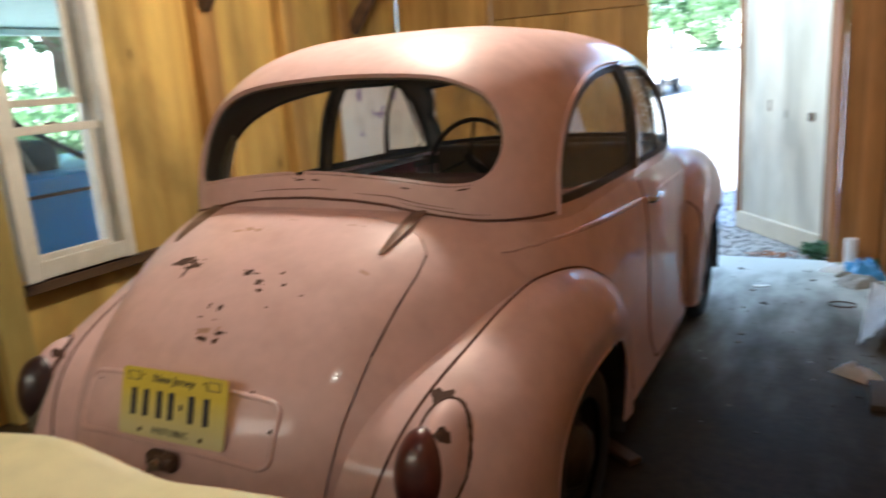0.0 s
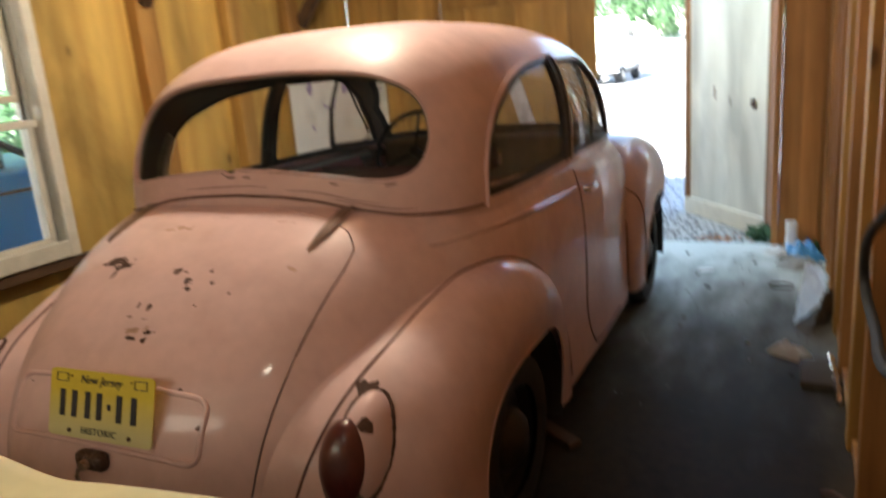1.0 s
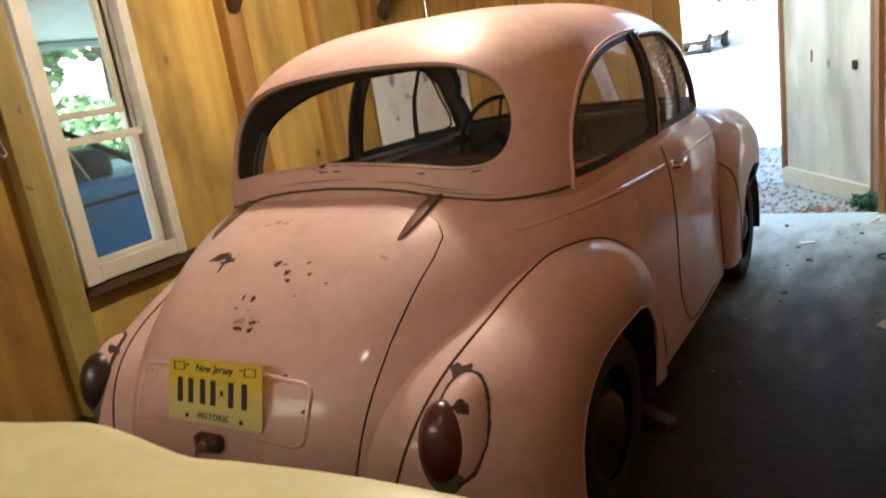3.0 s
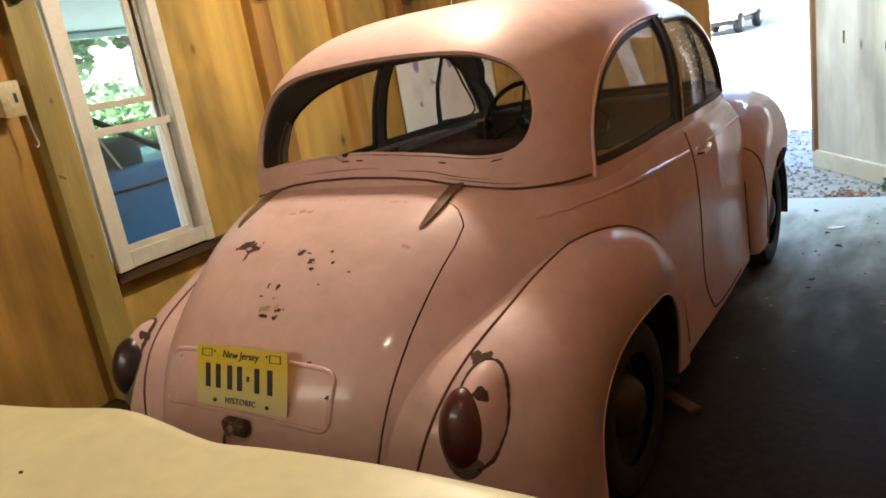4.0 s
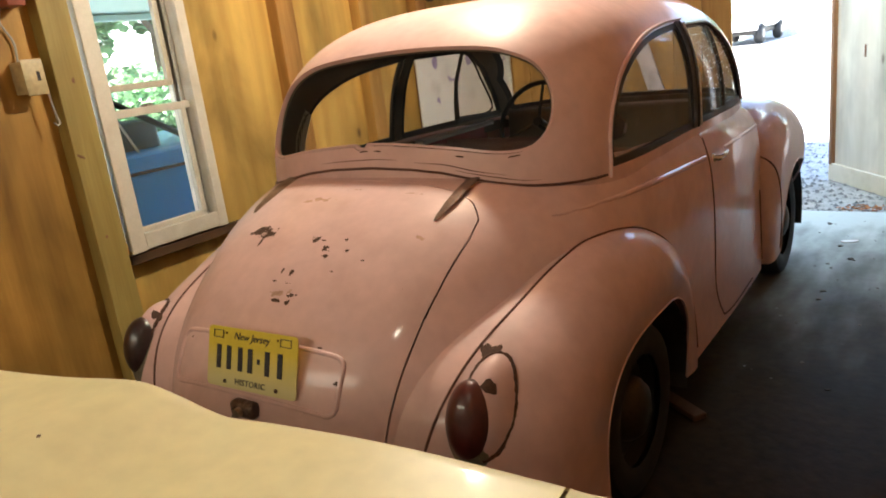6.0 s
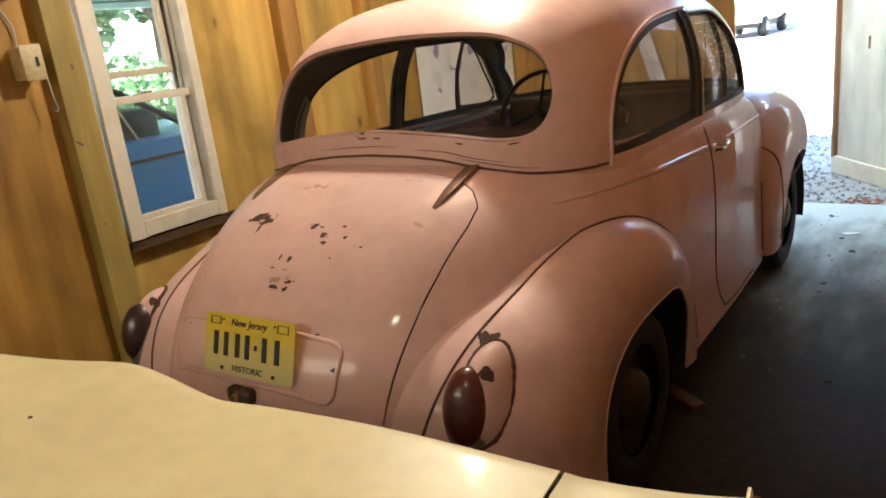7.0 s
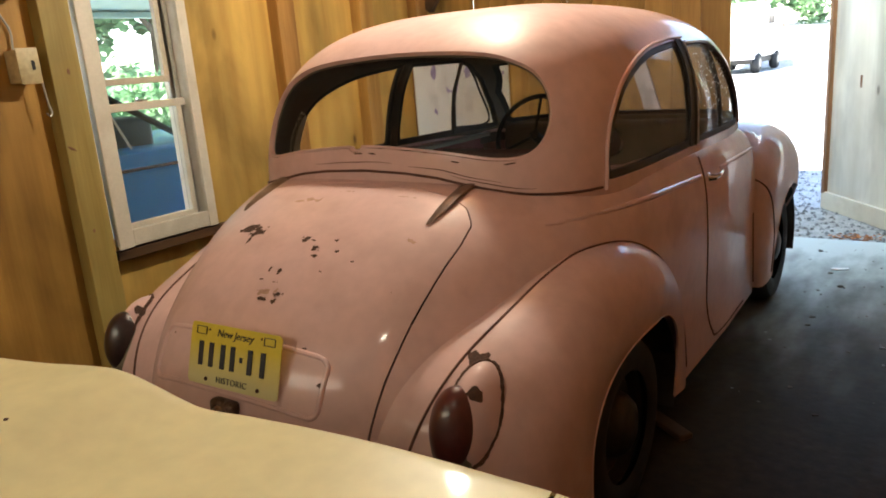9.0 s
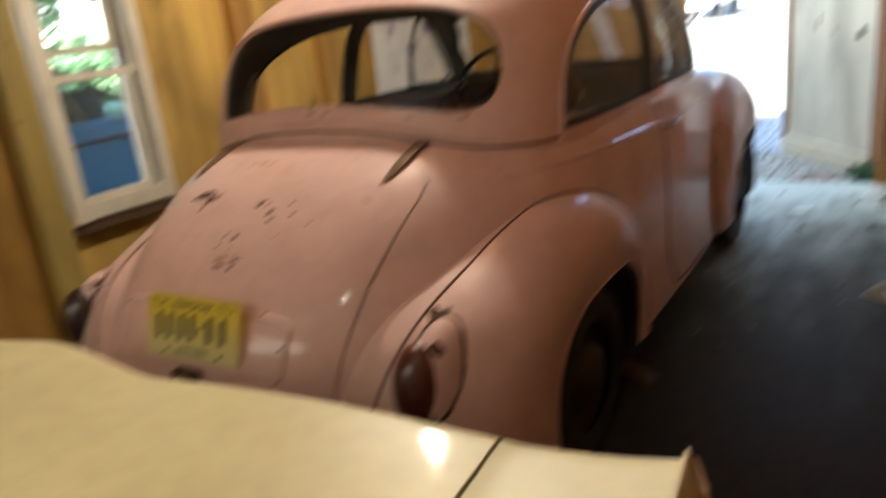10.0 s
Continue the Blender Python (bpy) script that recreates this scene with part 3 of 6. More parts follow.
# north wall with the double doorway
north = tagged(new("wall_north"), "pine board front wall round a wide doorway", "wall", kind="structure")
for k, x0 in enumerate(np.arange(XL, -1.10, 0.157)):
    part("wall_board", box(x0, YF, 0, x0 + 0.153, YF + 0.03, ZC, 0.002, 1), PINE, north, smooth=False)
for x0, x1 in ((1.335, 1.452), (1.455, 1.572), (1.575, XR)):
    part("wall_board", box(x0, YF, 0, x1, YF + 0.03, ZC, 0.002, 1), RED_PINE, north, smooth=False)
part("backing", box(XL, YF + 0.031, 0, -1.10, YF + 0.045, ZC), RED_PINE, north, smooth=False)
part("backing", box(1.335, YF + 0.031, 0, XR + 0.03, YF + 0.045, ZC), RED_PINE, north, smooth=False)
part("door_jamb", box(1.295, YF - 0.03, 0, 1.333, YF + 0.06, 2.2, 0.003, 1), RED_PINE, north, smooth=False)
part("door_jamb", box(-1.10, YF - 0.0, 0, -1.062, YF + 0.06, 2.2, 0.003, 1), PINE, north, smooth=False)
part("door_header", box(-1.10, YF, 2.2, 1.335, YF + 0.06, ZC, 0.003, 1), PINE, north, smooth=False)
part("corner_post", box(1.60, 4.10, 0, XR, YF, ZC, 0.003, 1), RED_PINE, north, smooth=False)

# east wall: boards behind open studs
east = tagged(new("wall_east"), "brown board wall with open pine studs", "wall", kind="structure")
for k, y0 in enumerate(np.arange(YB, YF, 0.2)):
    part("wall_board", box(XR, y0, 0, XR + 0.03, y0 + 0.197, ZC), RED_PINE, east, smooth=False)
for y0, w in ((3.72, 0.045), (3.28, 0.05), (2.72, 0.09), (2.22, 0.05), (1.62, 0.09), (1.20, 0.05), (0.45, 0.05), (-0.2, 0.05), (-0.8, 0.05), (-1.4, 0.05), (-2.0, 0.05), (-2.6, 0.05)):
    part("stud", box(1.61, y0, 0.0, XR, y0 + w, ZC, 0.003, 1), PINE if y0 in (1.62, 2.72) else RED_PINE, east, smooth=False)
part("sole_plate", box(1.625, YB, 0.0, XR, YF, 0.045, 0.003, 1), RED_PINE, east, smooth=False)
setting("wall_south", box(XL - 0.1, YB - 0.05, 0, XR + 0.1, YB, ZC), RED_PINE, "plain board wall at the back of the garage", "wall")

# closed leaf of the double door
door_closed = thing("barn_door", "closed pine board leaf of the double garage door", "door", "garage doors", (-0.46, YF, 0))
for k in range(6):
    x0 = -1.055 + k * 0.198
    part("door_board", box(x0, YF + 0.012, 0.02, x0 + 0.195, YF + 0.036, 2.19, 0.003, 1), PINE, door_closed, smooth=False)
for z0 in (0.25, 1.75):
    part("ledge", box(-1.04, YF - 0.012, z0, 0.11, YF + 0.012, z0 + 0.14, 0.003, 1), PINE, door_closed, smooth=False)

# open leaf, standing out in the yard
far, near = Vector((0.590, 5.655, 0)), Vector((1.280, 4.735, 0))
along = (near - far).normalized()
out = Vector((-along.y, along.x, 0))
LEAF_POSE = Matrix(((along.x, out.x, 0, far.x), (along.y, out.y, 0, far.y), (0, 0, 1, 0), (0, 0, 0, 1)))
door_open = thing("barn_door", "weathered pale plywood garage door leaf standing open", "door", "garage doors", tuple(far))


def leaf_part(name, x0, y0, z0, x1, y1, z1, mat, label="", bevel=0.003):
    bm = box(x0, y0, z0, x1, y1, z1, bevel, 1)
    bmesh.ops.transform(bm, matrix=LEAF_POSE, verts=bm.verts)
    return part(name, bm, mat, door_open, label, smooth=False)


L = (near - far).length
leaf_part("panel", 0.03, 0.0, 0.03, L - 0.03, 0.018, 2.15, PALE_WOOD)
leaf_part("edge_board", 0.0, -0.03, 0.07, 0.045, 0.04, 2.15, BROWN_EDGE, "brown stained edge board")
leaf_part("edge_board", L - 0.035, -0.03, -0.05, L, 0.04, 2.15, BROWN_EDGE, "brown stained edge board")
leaf_part("kick_board", 0.0, -0.028, -0.055, L - 0.036, -0.001, 0.085, WHITE_PAINT, "peeling white kick board")
leaf_part("latch", L - 0.24, -0.02, 0.88, L - 0.20, 0.0, 0.94, RUST, "small rusty latch")
leaf_part("knot", 0.40, -0.0015, 0.93, 0.425, 0.0, 1.02, BROWN_EDGE, bevel=0)

# white boards nailed in the corner
board = thing("white_board", "white painted board with lilac smears on the wall", "board", "white boards", (-1.80, 3.9, 0.8))
part("sheet", box(-1.80, 3.36, 0.797, -1.788, 4.35, 1.62, 0.002, 1), WHITE_BOARD, board, smooth=False)
board2 = thing("white_board", "narrow white board with a lilac smear in the corner", "board", "white boards", (-1.7, 4.36, 0.8))
part("sheet", box(-1.787, 4.355, 0.797, -1.585, 4.368, 1.62, 0.002, 1), WHITE_BOARD, board2, smooth=False)


def smear(cy, cz, w, h, seed, parent, plane, scale=18, bias=0.05):
    n = 34
    verts = [(w * (2 * j / (n - 1) - 1), h * (2 * i / (n - 1) - 1), 0.0) for i in range(n) for j in range(n)]

    def g(v):
        return np.array([bias + noise.noise(Vector((p[0] * scale + seed, p[1] * scale * 0.8, seed * 2.0))) + 0.5 * noise.noise(Vector((p[0] * scale * 3, p[1] * scale * 3 + seed, 1.0))) - 0.75 * max(0, math.hypot(p[0] / w, p[1] / h) - 0.35) for p in v])

    cut = largest(clip((verts, grid_faces(n, n)), g))
    used = sorted({i for f in cut[1] for i in f})
    if len(used) > 4:
        index = {i: k for k, i in enumerate(used)}
        pts = [(-1.7872, cy + cut[0][i][0], cz + cut[0][i][1]) if plane == "x" else (cy + cut[0][i][0], 4.3542, cz + cut[0][i][1]) for i in used]
        part("smear", (pts, [tuple(index[i] for i in f) for f in cut[1]]), LILAC, parent, "lilac smear", smooth=False)


smear(3.62, 1.25, 0.13, 0.10, 3, board, "x")
smear(3.85, 1.13, 0.14, 0.07, 5, board, "x")
smear(4.08, 1.23, 0.14, 0.10, 7, board, "x")
smear(3.60, 1.0, 0.08, 0.04, 9, board, "x", 26, -0.05)
smear(-1.66, 1.22, 0.06, 0.06, 4, board2, "y")

# pale plank on the closed leaf, added for a streak reflected in the quarter window
plank = thing("plank", "pale lilac-white plank added for a streak reflected in the quarter window", "plank", at=(-0.2, 4.3, 0))
bm = box(-0.055, -0.01, 0.0, 0.055, 0.01, 1.62, 0.002, 1)
bmesh.ops.transform(bm, matrix=pose(-0.10, 4.30, 0.012, -2.0, -18, 0), verts=bm.verts)
part("board", bm, LILAC_WHITE, plank, smooth=False)

# dark braces under the loft
for y0, z0 in ((3.60, 1.72), (2.17, 1.82)):
    b = thing("brace", "dark diagonal timber brace on the wall", "brace", "roof braces", (-1.80, y0, z0))
    bm = box(-0.04, -0.03, 0, 0.04, 0.03, 1.25, 0.003, 1)
    bmesh.ops.transform(bm, matrix=pose(-1.80, y0, z0, 0, 38, 0), verts=bm.verts)
    bmesh.ops.bisect_plane(bm, geom=list(bm.verts) + list(bm.edges) + list(bm.faces), plane_co=(-1.80, 0, 0), plane_no=(-1, 0, 0), clear_outer=True)
    bmesh.ops.bisect_plane(bm, geom=list(bm.verts) + list(bm.edges) + list(bm.faces), plane_co=(0, 0, ZC), plane_no=(0, 0, 1), clear_outer=True)
    part("timber", bm, DARK_WOOD, b, smooth=False)

# wiring on the west wall
outlet = thing("wall_socket", "cream plastic wall socket with one plug hole", "socket", at=(-1.80, 0.65, 1.46))
part("socket_box", box(-1.885, 0.612, 1.40, -1.775, 0.690, 1.535, 0.006, 2), CREAM_PLASTIC, outlet)
part("cover", box(-1.775, 0.606, 1.394, -1.768, 0.696, 1.541, 0.003, 2), CREAM_PLASTIC, outlet)
part("plug_hole", box(-1.768, 0.66, 1.45, -1.7665, 0.674, 1.49, 0.002, 1), BLACK, outlet)
alarm = thing("red_box", "small faded red metal box screwed to the wall", "switch box", at=(-1.80, 0.66, 1.76))
part("case", box(-1.885, 0.622, 1.757, -1.775, 0.70, 1.90, 0.006, 2), RED_BOX, alarm)
for k in range(5):
    part("ridge", box(-1.776, 0.632, 1.785 + 0.02 * k, -1.770, 0.690, 1.793 + 0.02 * k, 0.002, 1), RED_BOX, alarm, smooth=False)
wire = thing("cable", "grey electric cable running down the wall", "cable", at=(-1.86, 0.62, 1.6))
part("lead", tube(spline([(-1.868, 0.63, 1.757), (-1.866, 0.615, 1.70), (-1.868, 0.65, 1.62), (-1.866, 0.645, 1.535)], 24), 0.005, 8), GREY_METAL, wire)
wire2 = thing("cable", "stiff bare wire with a hooked end on the wall", "cable", at=(-1.79, 0.70, 1.4))
part("lead", tube(spline([(-1.785, 0.69, 1.52), (-1.79, 0.70, 1.42), (-1.79, 0.708, 1.31), (-1.785, 0.715, 1.27), (-1.782, 0.70, 1.255), (-1.784, 0.69, 1.27)], 30), 0.004, 6), GREY_METAL, wire2)
# knots and a gouge in the green-tinged stud
green_stud = next(o for o in west.children if o.name.startswith("stud") and o.data.materials[0] == GREEN_PINE)
for y0, z0, ry, rz, lean in ((0.829, 1.436, 0.007, 0.013, 0), (0.776, 1.104, 0.006, 0.022, 58), (0.802, 0.722, 0.006, 0.008, 0)):
    ring = []
    for k in range(14):
        a = 2 * math.pi * k / 14
        w = 1 + 0.3 * noise.noise(Vector((math.cos(a) * 2, math.sin(a) * 2, z0 * 9)))
        p = Vector((0, ry * w * math.cos(a), rz * w * math.sin(a)))
        p.rotate(Euler((radians(lean), 0, 0)))
        ring.append((-1.7985, y0 + p.y, z0 + p.z))
    part("knot", (ring + [(-1.7965, y0, z0)], [(k, (k + 1) % 14, 14) for k in range(14)]), BROWN_EDGE, green_stud, smooth=False)
knob = thing("hook", "dark iron hook high on a stud", "hook", at=(-1.80, 0.80, 1.86))
part("iron", tube([(-1.81, 0.80, 1.86), (-1.76, 0.80, 1.865), (-1.75, 0.80, 1.90), (-1.75, 0.80, 1.94)], 0.018, 10), BLACK, knob)

# hose looped on the east wall
hose = thing("hose", "black rubber hose hung in a loop on the wall", "hose", at=(1.58, 0.72, 1.0))
ring = smooth_loop([(0.44, 1.103), (0.587, 1.074), (0.75, 1.005), (0.941, 0.901), (1.03, 0.808), (0.981, 0.752), (0.82, 0.739), (0.598, 0.767), (0.36, 0.83), (0.27, 0.95), (0.32, 1.07)], 80)
part("loop", tube([(1.582 + 0.008 * math.sin(0.2 * k), y, z) for k, (y, z) in enumerate(ring)], 0.012, 10, True, (1, 0, 0)), RUBBER, hose)
part("peg", tube([(1.705, 0.44, 1.079), (1.56, 0.44, 1.081)], 0.010, 8), RUST, hose)
rod = thing("rod", "thin dark iron rod leaning at the wall foot", "rod", at=(1.58, 1.2, 0))
part("bar", tube([(1.53, 1.32, 0.01), (1.555, 1.22, 0.07), (1.60, 1.05, 0.14)], 0.008, 8), RUST, rod)

# litter along the east wall
can = thing("canister", "white plastic tube standing by the doorway", "canister", at=(1.42, 4.22, 0))
part("tube", lathe([(0.0, 0.0), (0.036, 0.0), (0.036, 0.19), (0.034, 0.195), (0.028, 0.195), (0.028, 0.05), (0.0, 0.05)], (1.42, 4.22, 0), "z", 24), WHITE_PLASTIC, can)


def crumpled(w, d, h, seed, n=22):
    """A crumpled sheet or bag: a mound with sharp folds."""
    v = []
    for i in range(n):
        for j in range(n):
            x, y = w * (2 * j / (n - 1) - 1), d * (2 * i / (n - 1) - 1)
            r = max(abs(x) / w, abs(y) / d)
            k = abs(noise.noise(Vector((x * 9 + seed, y * 9, seed)))) + 0.5 * abs(noise.noise(Vector((x * 24, y * 24 + seed, 2))))
            z = max(0.0, h * (1 - r ** 2.2) * (0.55 + 0.9 * k))
            x2 = x * (1 + 0.25 * noise.noise(Vector((seed, math.atan2(y, x) * 1.5, 0))))
            v.append((x2, y, z + 0.002))
    return v, grid_faces(n, n)


def litter(name, label, category, at, w, d, h, seed, mat, turn=0):
    ob = thing(name, label, category, "litter by the wall", at)
    v, fc = crumpled(w, d, h, seed)
    m = pose(*at, 0, 0, turn)
    return part("sheet", thicken(([tuple(m @ Vector(p)) for p in v], fc), -0.002), mat, ob, sharp=25)


litter("plastic_bag", "crumpled blue plastic bag on the floor", "bag", (1.49, 4.05, 0.0), 0.10, 0.12, 0.13, 3, BLUE_PLASTIC, 20)
litter("paper", "crumpled white paper beside the doorway", "paper", (1.36, 4.12, 0.0), 0.10, 0.06, 0.05, 5, FILM, -20)
litter("rag", "grey rag lying on the floor", "rag", (1.47, 3.86, 0.0), 0.11, 0.09, 0.06, 8, GREY_CLOTH, 35)
litter("rag", "dark rag in a heap on the floor", "rag", (1.42, 3.98, 0.0), 0.05, 0.06, 0.05, 14, DARK, 35)
litter("paper", "torn white paper on the floor", "paper", (1.43, 2.42, 0.0), 0.09, 0.045, 0.06, 9, FILM, -35)
litter("leaf_litter", "small green weed at the wall foot", "weed", (1.56, 4.12, 0.0), 0.03, 0.04, 0.12, 11, LEAF, 0)
sack = thing("sack", "torn white plastic sack slumped against the wall", "sack", at=(1.5, 2.95, 0))
v = []
for i in range(26):
    for j in range(18):
        s, t = i / 25, j / 17
        x = 1.425 + 0.05 * s + (0.02 + 0.16 * t) * (1 - 0.45 * s) + 0.018 * noise.noise(Vector((s * 5, t * 7, 1)))
        y = 2.80 + 0.42 * t * (1 - 0.3 * s) + 0.05 * s + 0.03 * noise.noise(Vector((s * 6, t * 6, 4)))
        z = 0.004 + 0.30 * s * (1 - 0.35 * t) + 0.02 * abs(noise.noise(Vector((s * 8, t * 8, 7))))
        v.append((x, y, z))
part("sheet", (v, grid_faces(26, 18)), FILM, sack, sharp=25)
part("liner", thicken(([(p[0] + 0.085, p[1] - 0.06 + 0.05 * k, p[2] * 0.55) for k, p in ((j / 467, q) for j, q in enumerate(v))], grid_faces(26, 18)), 0.003), DARK, sack, "dark inner liner", sharp=25)
crate = thing("box", "dark flattened cardboard box beside the wall", "box", at=(1.54, 2.2, 0))
part("carton", box(1.47, 2.08, 0.002, 1.61, 2.34, 0.03, 0.006, 2), CARDBOARD, crate)
strip = thing("foil_strip", "crumpled strip of silver foil at the wall foot", "foil", at=(1.6, 2.0, 0))
part("foil", tube(spline([(1.585, 2.30, 0.06), (1.60, 2.15, 0.03), (1.603, 2.03, 0.02), (1.60, 1.95, 0.012)], 14), [0.012 + 0.006 * math.sin(k * 2.3) for k in range(14)], 7), CHROME, strip)
chipwood = thing("wood_offcut", "short pink-brown offcut of wood under the car", "offcut", at=(0.66, 1.42, 0))
bm = box(-0.10, -0.028, 0, 0.10, 0.028, 0.022, 0.003, 1)
bmesh.ops.transform(bm, matrix=pose(0.66, 1.435, 0.001, 0, 0, -35), verts=bm.verts)
part("piece", bm, DARK_WOOD, chipwood, smooth=False)
rng = random.Random(5)
for k in range(70):
    x, y = rng.uniform(0.75, 1.55), 4.28 - 2.6 * rng.random() ** 1.3
    size = rng.uniform(0.004, 0.008) if k > 30 else rng.uniform(0.006, 0.018)
    ob = thing("debris", "small flake of dirt or leaf on the concrete", "debris", "floor debris", (x, y, 0))
    sides = rng.randint(5, 8)
    ring = [(x + size * rng.uniform(0.5, 1.1) * math.cos(a), y + size * rng.uniform(0.5, 1.1) * math.sin(a)) for a in np.linspace(0, 2 * math.pi, sides, endpoint=False)]
    h = size * rng.uniform(0.15, 0.5)
    v = [(p[0], p[1], 0.0005) for p in ring] + [(p[0] * 0.9 + x * 0.1, p[1] * 0.9 + y * 0.1, h) for p in ring]
    fc = [tuple(range(2 * sides - 1, sides - 1, -1))[::-1]] + [(i, (i + 1) % sides, sides + (i + 1) % sides, sides + i) for i in range(sides)]
    part("flake", (v, fc), rng.choice((DARK, DARK, CARDBOARD, GREY_CLOTH)) if k < 31 else DARK, ob, smooth=False)
slip = thing("paper", "small white paper slip lying flat", "paper", at=(0.945, 3.684, 0))
torn = [(-0.046, -0.012), (-0.020, -0.024), (0.018, -0.019), (0.047, -0.006), (0.040, 0.017), (0.006, 0.022), (-0.036, 0.014)]
torn = [(0.945 + x, 3.684 + y + 0.2 * x) for x, y in torn]
part("slip", ([(x, y, 0.001) for x, y in torn] + [(x, y, 0.004 + 0.05 * abs(x - 0.945)) for x, y in torn], [tuple(range(7, 14))] + [(k, (k + 1) % 7, 7 + (k + 1) % 7, 7 + k) for k in range(7)]), WHITE_PLASTIC, slip, smooth=False)
for (x, y, r) in ((1.38, 3.42, 0.05),):
    ob = thing("wire_ring", "loose ring of dark wire on the floor", "wire", "floor wire", (x, y, 0))
    part("loop", tube([(x + r * 1.3 * math.cos(a), y + r * math.sin(a), 0.006) for a in np.linspace(0.3, 5.8, 30)], 0.004, 6), RUST, ob)

# lamps that light the garage; the wide tray is added for the fill lamp
strip = thing("fill_lamp_tray", "unseen wide white tray added for the fill lamp", "lamp", at=(-0.6, -2.8, ZC))
part("tray", box(-1.86, -4.31, 2.54, 0.76, -1.69, 2.60, 0.01, 2), WHITE_PLASTIC, strip)
part("rod", tube([(-0.6, -2.8, 2.60), (-0.6, -2.8, ZC)], 0.012, 8), GREY_METAL, strip)
for x, y, z in ((-0.1, 1.5, 2.42), (1.1, -0.86, 2.42)):
    fit = thing("ceiling_lamp", "bare warm bulb in a ceiling holder", "lamp", "ceiling lamps", (x, y, ZC))
    part("holder", lathe([(0.0, 0.23), (0.05, 0.23), (0.05, 0.19), (0.025, 0.17), (0.02, 0.08), (0.0, 0.08)], (x, y, z), "z", 20), CREAM_PLASTIC, fit)


# ---- outdoors ----
def leaves(n, cx, cy, cz, rx, ry, rz, size, seed):
    r = random.Random(seed)
    v, fc = [], []
    lumps = [(r.uniform(-0.7, 0.7), r.uniform(-0.7, 0.7), r.uniform(-0.8, 0.8), r.uniform(0.25, 0.5)) for _ in range(14)]
    for _ in range(n):
        lx, ly, lz, lr = r.choice(lumps)
        d = Vector((r.gauss(0, 1), r.gauss(0, 1), r.gauss(0, 1))).normalized() * lr * r.uniform(0.5, 1.05)
        p = Vector((cx + rx * (lx + d.x), cy + ry * (ly + d.y), cz + rz * (lz + d.z)))
        a = Vector((r.gauss(0, 1), r.gauss(0, 1), r.gauss(0, 0.6))).normalized() * size * r.uniform(0.6, 1.3)
        b = a.cross(Vector((r.gauss(0, 1), r.gauss(0, 1), r.gauss(0, 1)))).normalized() * size * 0.45
        k = len(v)
        v += [tuple(p - a), tuple(p + b), tuple(p + a), tuple(p - b)]
        fc.append((k, k + 1, k + 2, k + 3))
    return v, fc


def tree(x, y, h, spread, seed, n=2600):
    ob = thing("tree", "leafy green broadleaf tree in full sun", "tree", "trees round the yard", (x, y, -0.06))
    r = random.Random(seed)
    trunk = part("trunk", tube([(x, y, -0.06), (x + 0.1, y, h * 0.3), (x - 0.05, y + 0.1, h * 0.55)], [0.035 * h, 0.026 * h, 0.012 * h], 9), BARK, ob)
    for k in range(4):
        a = r.uniform(0, 6.28)
        part("limb", tube([(x + 0.05, y, h * (0.3 + 0.06 * k)), (x + spread * 0.6 * math.cos(a), y + spread * 0.6 * math.sin(a), h * (0.55 + 0.05 * k))], [0.012 * h, 0.004 * h], 7), BARK, trunk)
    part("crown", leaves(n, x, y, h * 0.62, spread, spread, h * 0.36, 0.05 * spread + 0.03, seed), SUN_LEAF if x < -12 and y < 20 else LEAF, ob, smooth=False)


def bush(x, y, w, h, seed, n=2200, base=0.0):
    ob = thing("bush", "dense sunlit green bush beyond the yard", "bush", "bushes", (x, y, base - 0.06))
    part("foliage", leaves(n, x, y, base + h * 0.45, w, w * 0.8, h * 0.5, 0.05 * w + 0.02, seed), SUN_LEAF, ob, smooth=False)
    part("stem", tube([(x, y, base - 0.06), (x, y, base + h * 0.4)], 0.03, 6), BARK, ob)


for x, y, h, s, seed in ((-9.5, 44, 9, 4.2, 1), (-3.5, 47, 10, 4.5, 2), (2.5, 45, 9, 4.0, 3), (8.5, 40, 10, 4.6, 4), (-16, 42, 10, 4.6, 5), (5.0, 30, 8, 3.0, 12)):
    tree(x, y, h, s, seed)
for x, y, w, h, seed in ((-11.5, 39, 2.4, 4.2, 61), (-8.6, 40, 2.6, 4.8, 62), (-5.8, 39, 2.5, 4.4, 63), (-3.2, 40, 2.6, 5.0, 64), (-0.6, 39, 2.4, 4.4, 65), (1.8, 40, 2.4, 4.8, 66)):
    bush(x, y, w, h, seed, 3200, 1.66)
for x, y, h, s, seed in ((-13, 9.5, 6.6, 3.2, 6), (-15, 4.5, 7.4, 3.6, 7), (-13.5, 14.5, 6.8, 3.4, 8), (-18, 9, 9, 4.5, 9), (-16, 7, 8, 4.0, 10), (-17, 12, 8, 4.0, 11)):
    tree(x, y, h, s, seed)
for x, y, w, h, seed in ((-11, 4.6, 1.9, 1.5, 31), (-11.6, 6.6, 2.1, 1.7, 32), (-11.2, 8.6, 2.0, 1.4, 33), (-11.8, 10.6, 2.1, 1.7, 34), (-8.2, 6.3, 1.3, 1.5, 21), (-8.8, 8.6, 1.5, 1.7, 22), (-9.0, 4.0, 1.4, 1.5, 23), (2.3, 6.4, 0.5, 0.9, 24), (2.9, 7.6, 0.7, 1.2, 25), (2.1, 5.4, 0.35, 0.5, 26)):
    bush(x, y, w, h, seed)
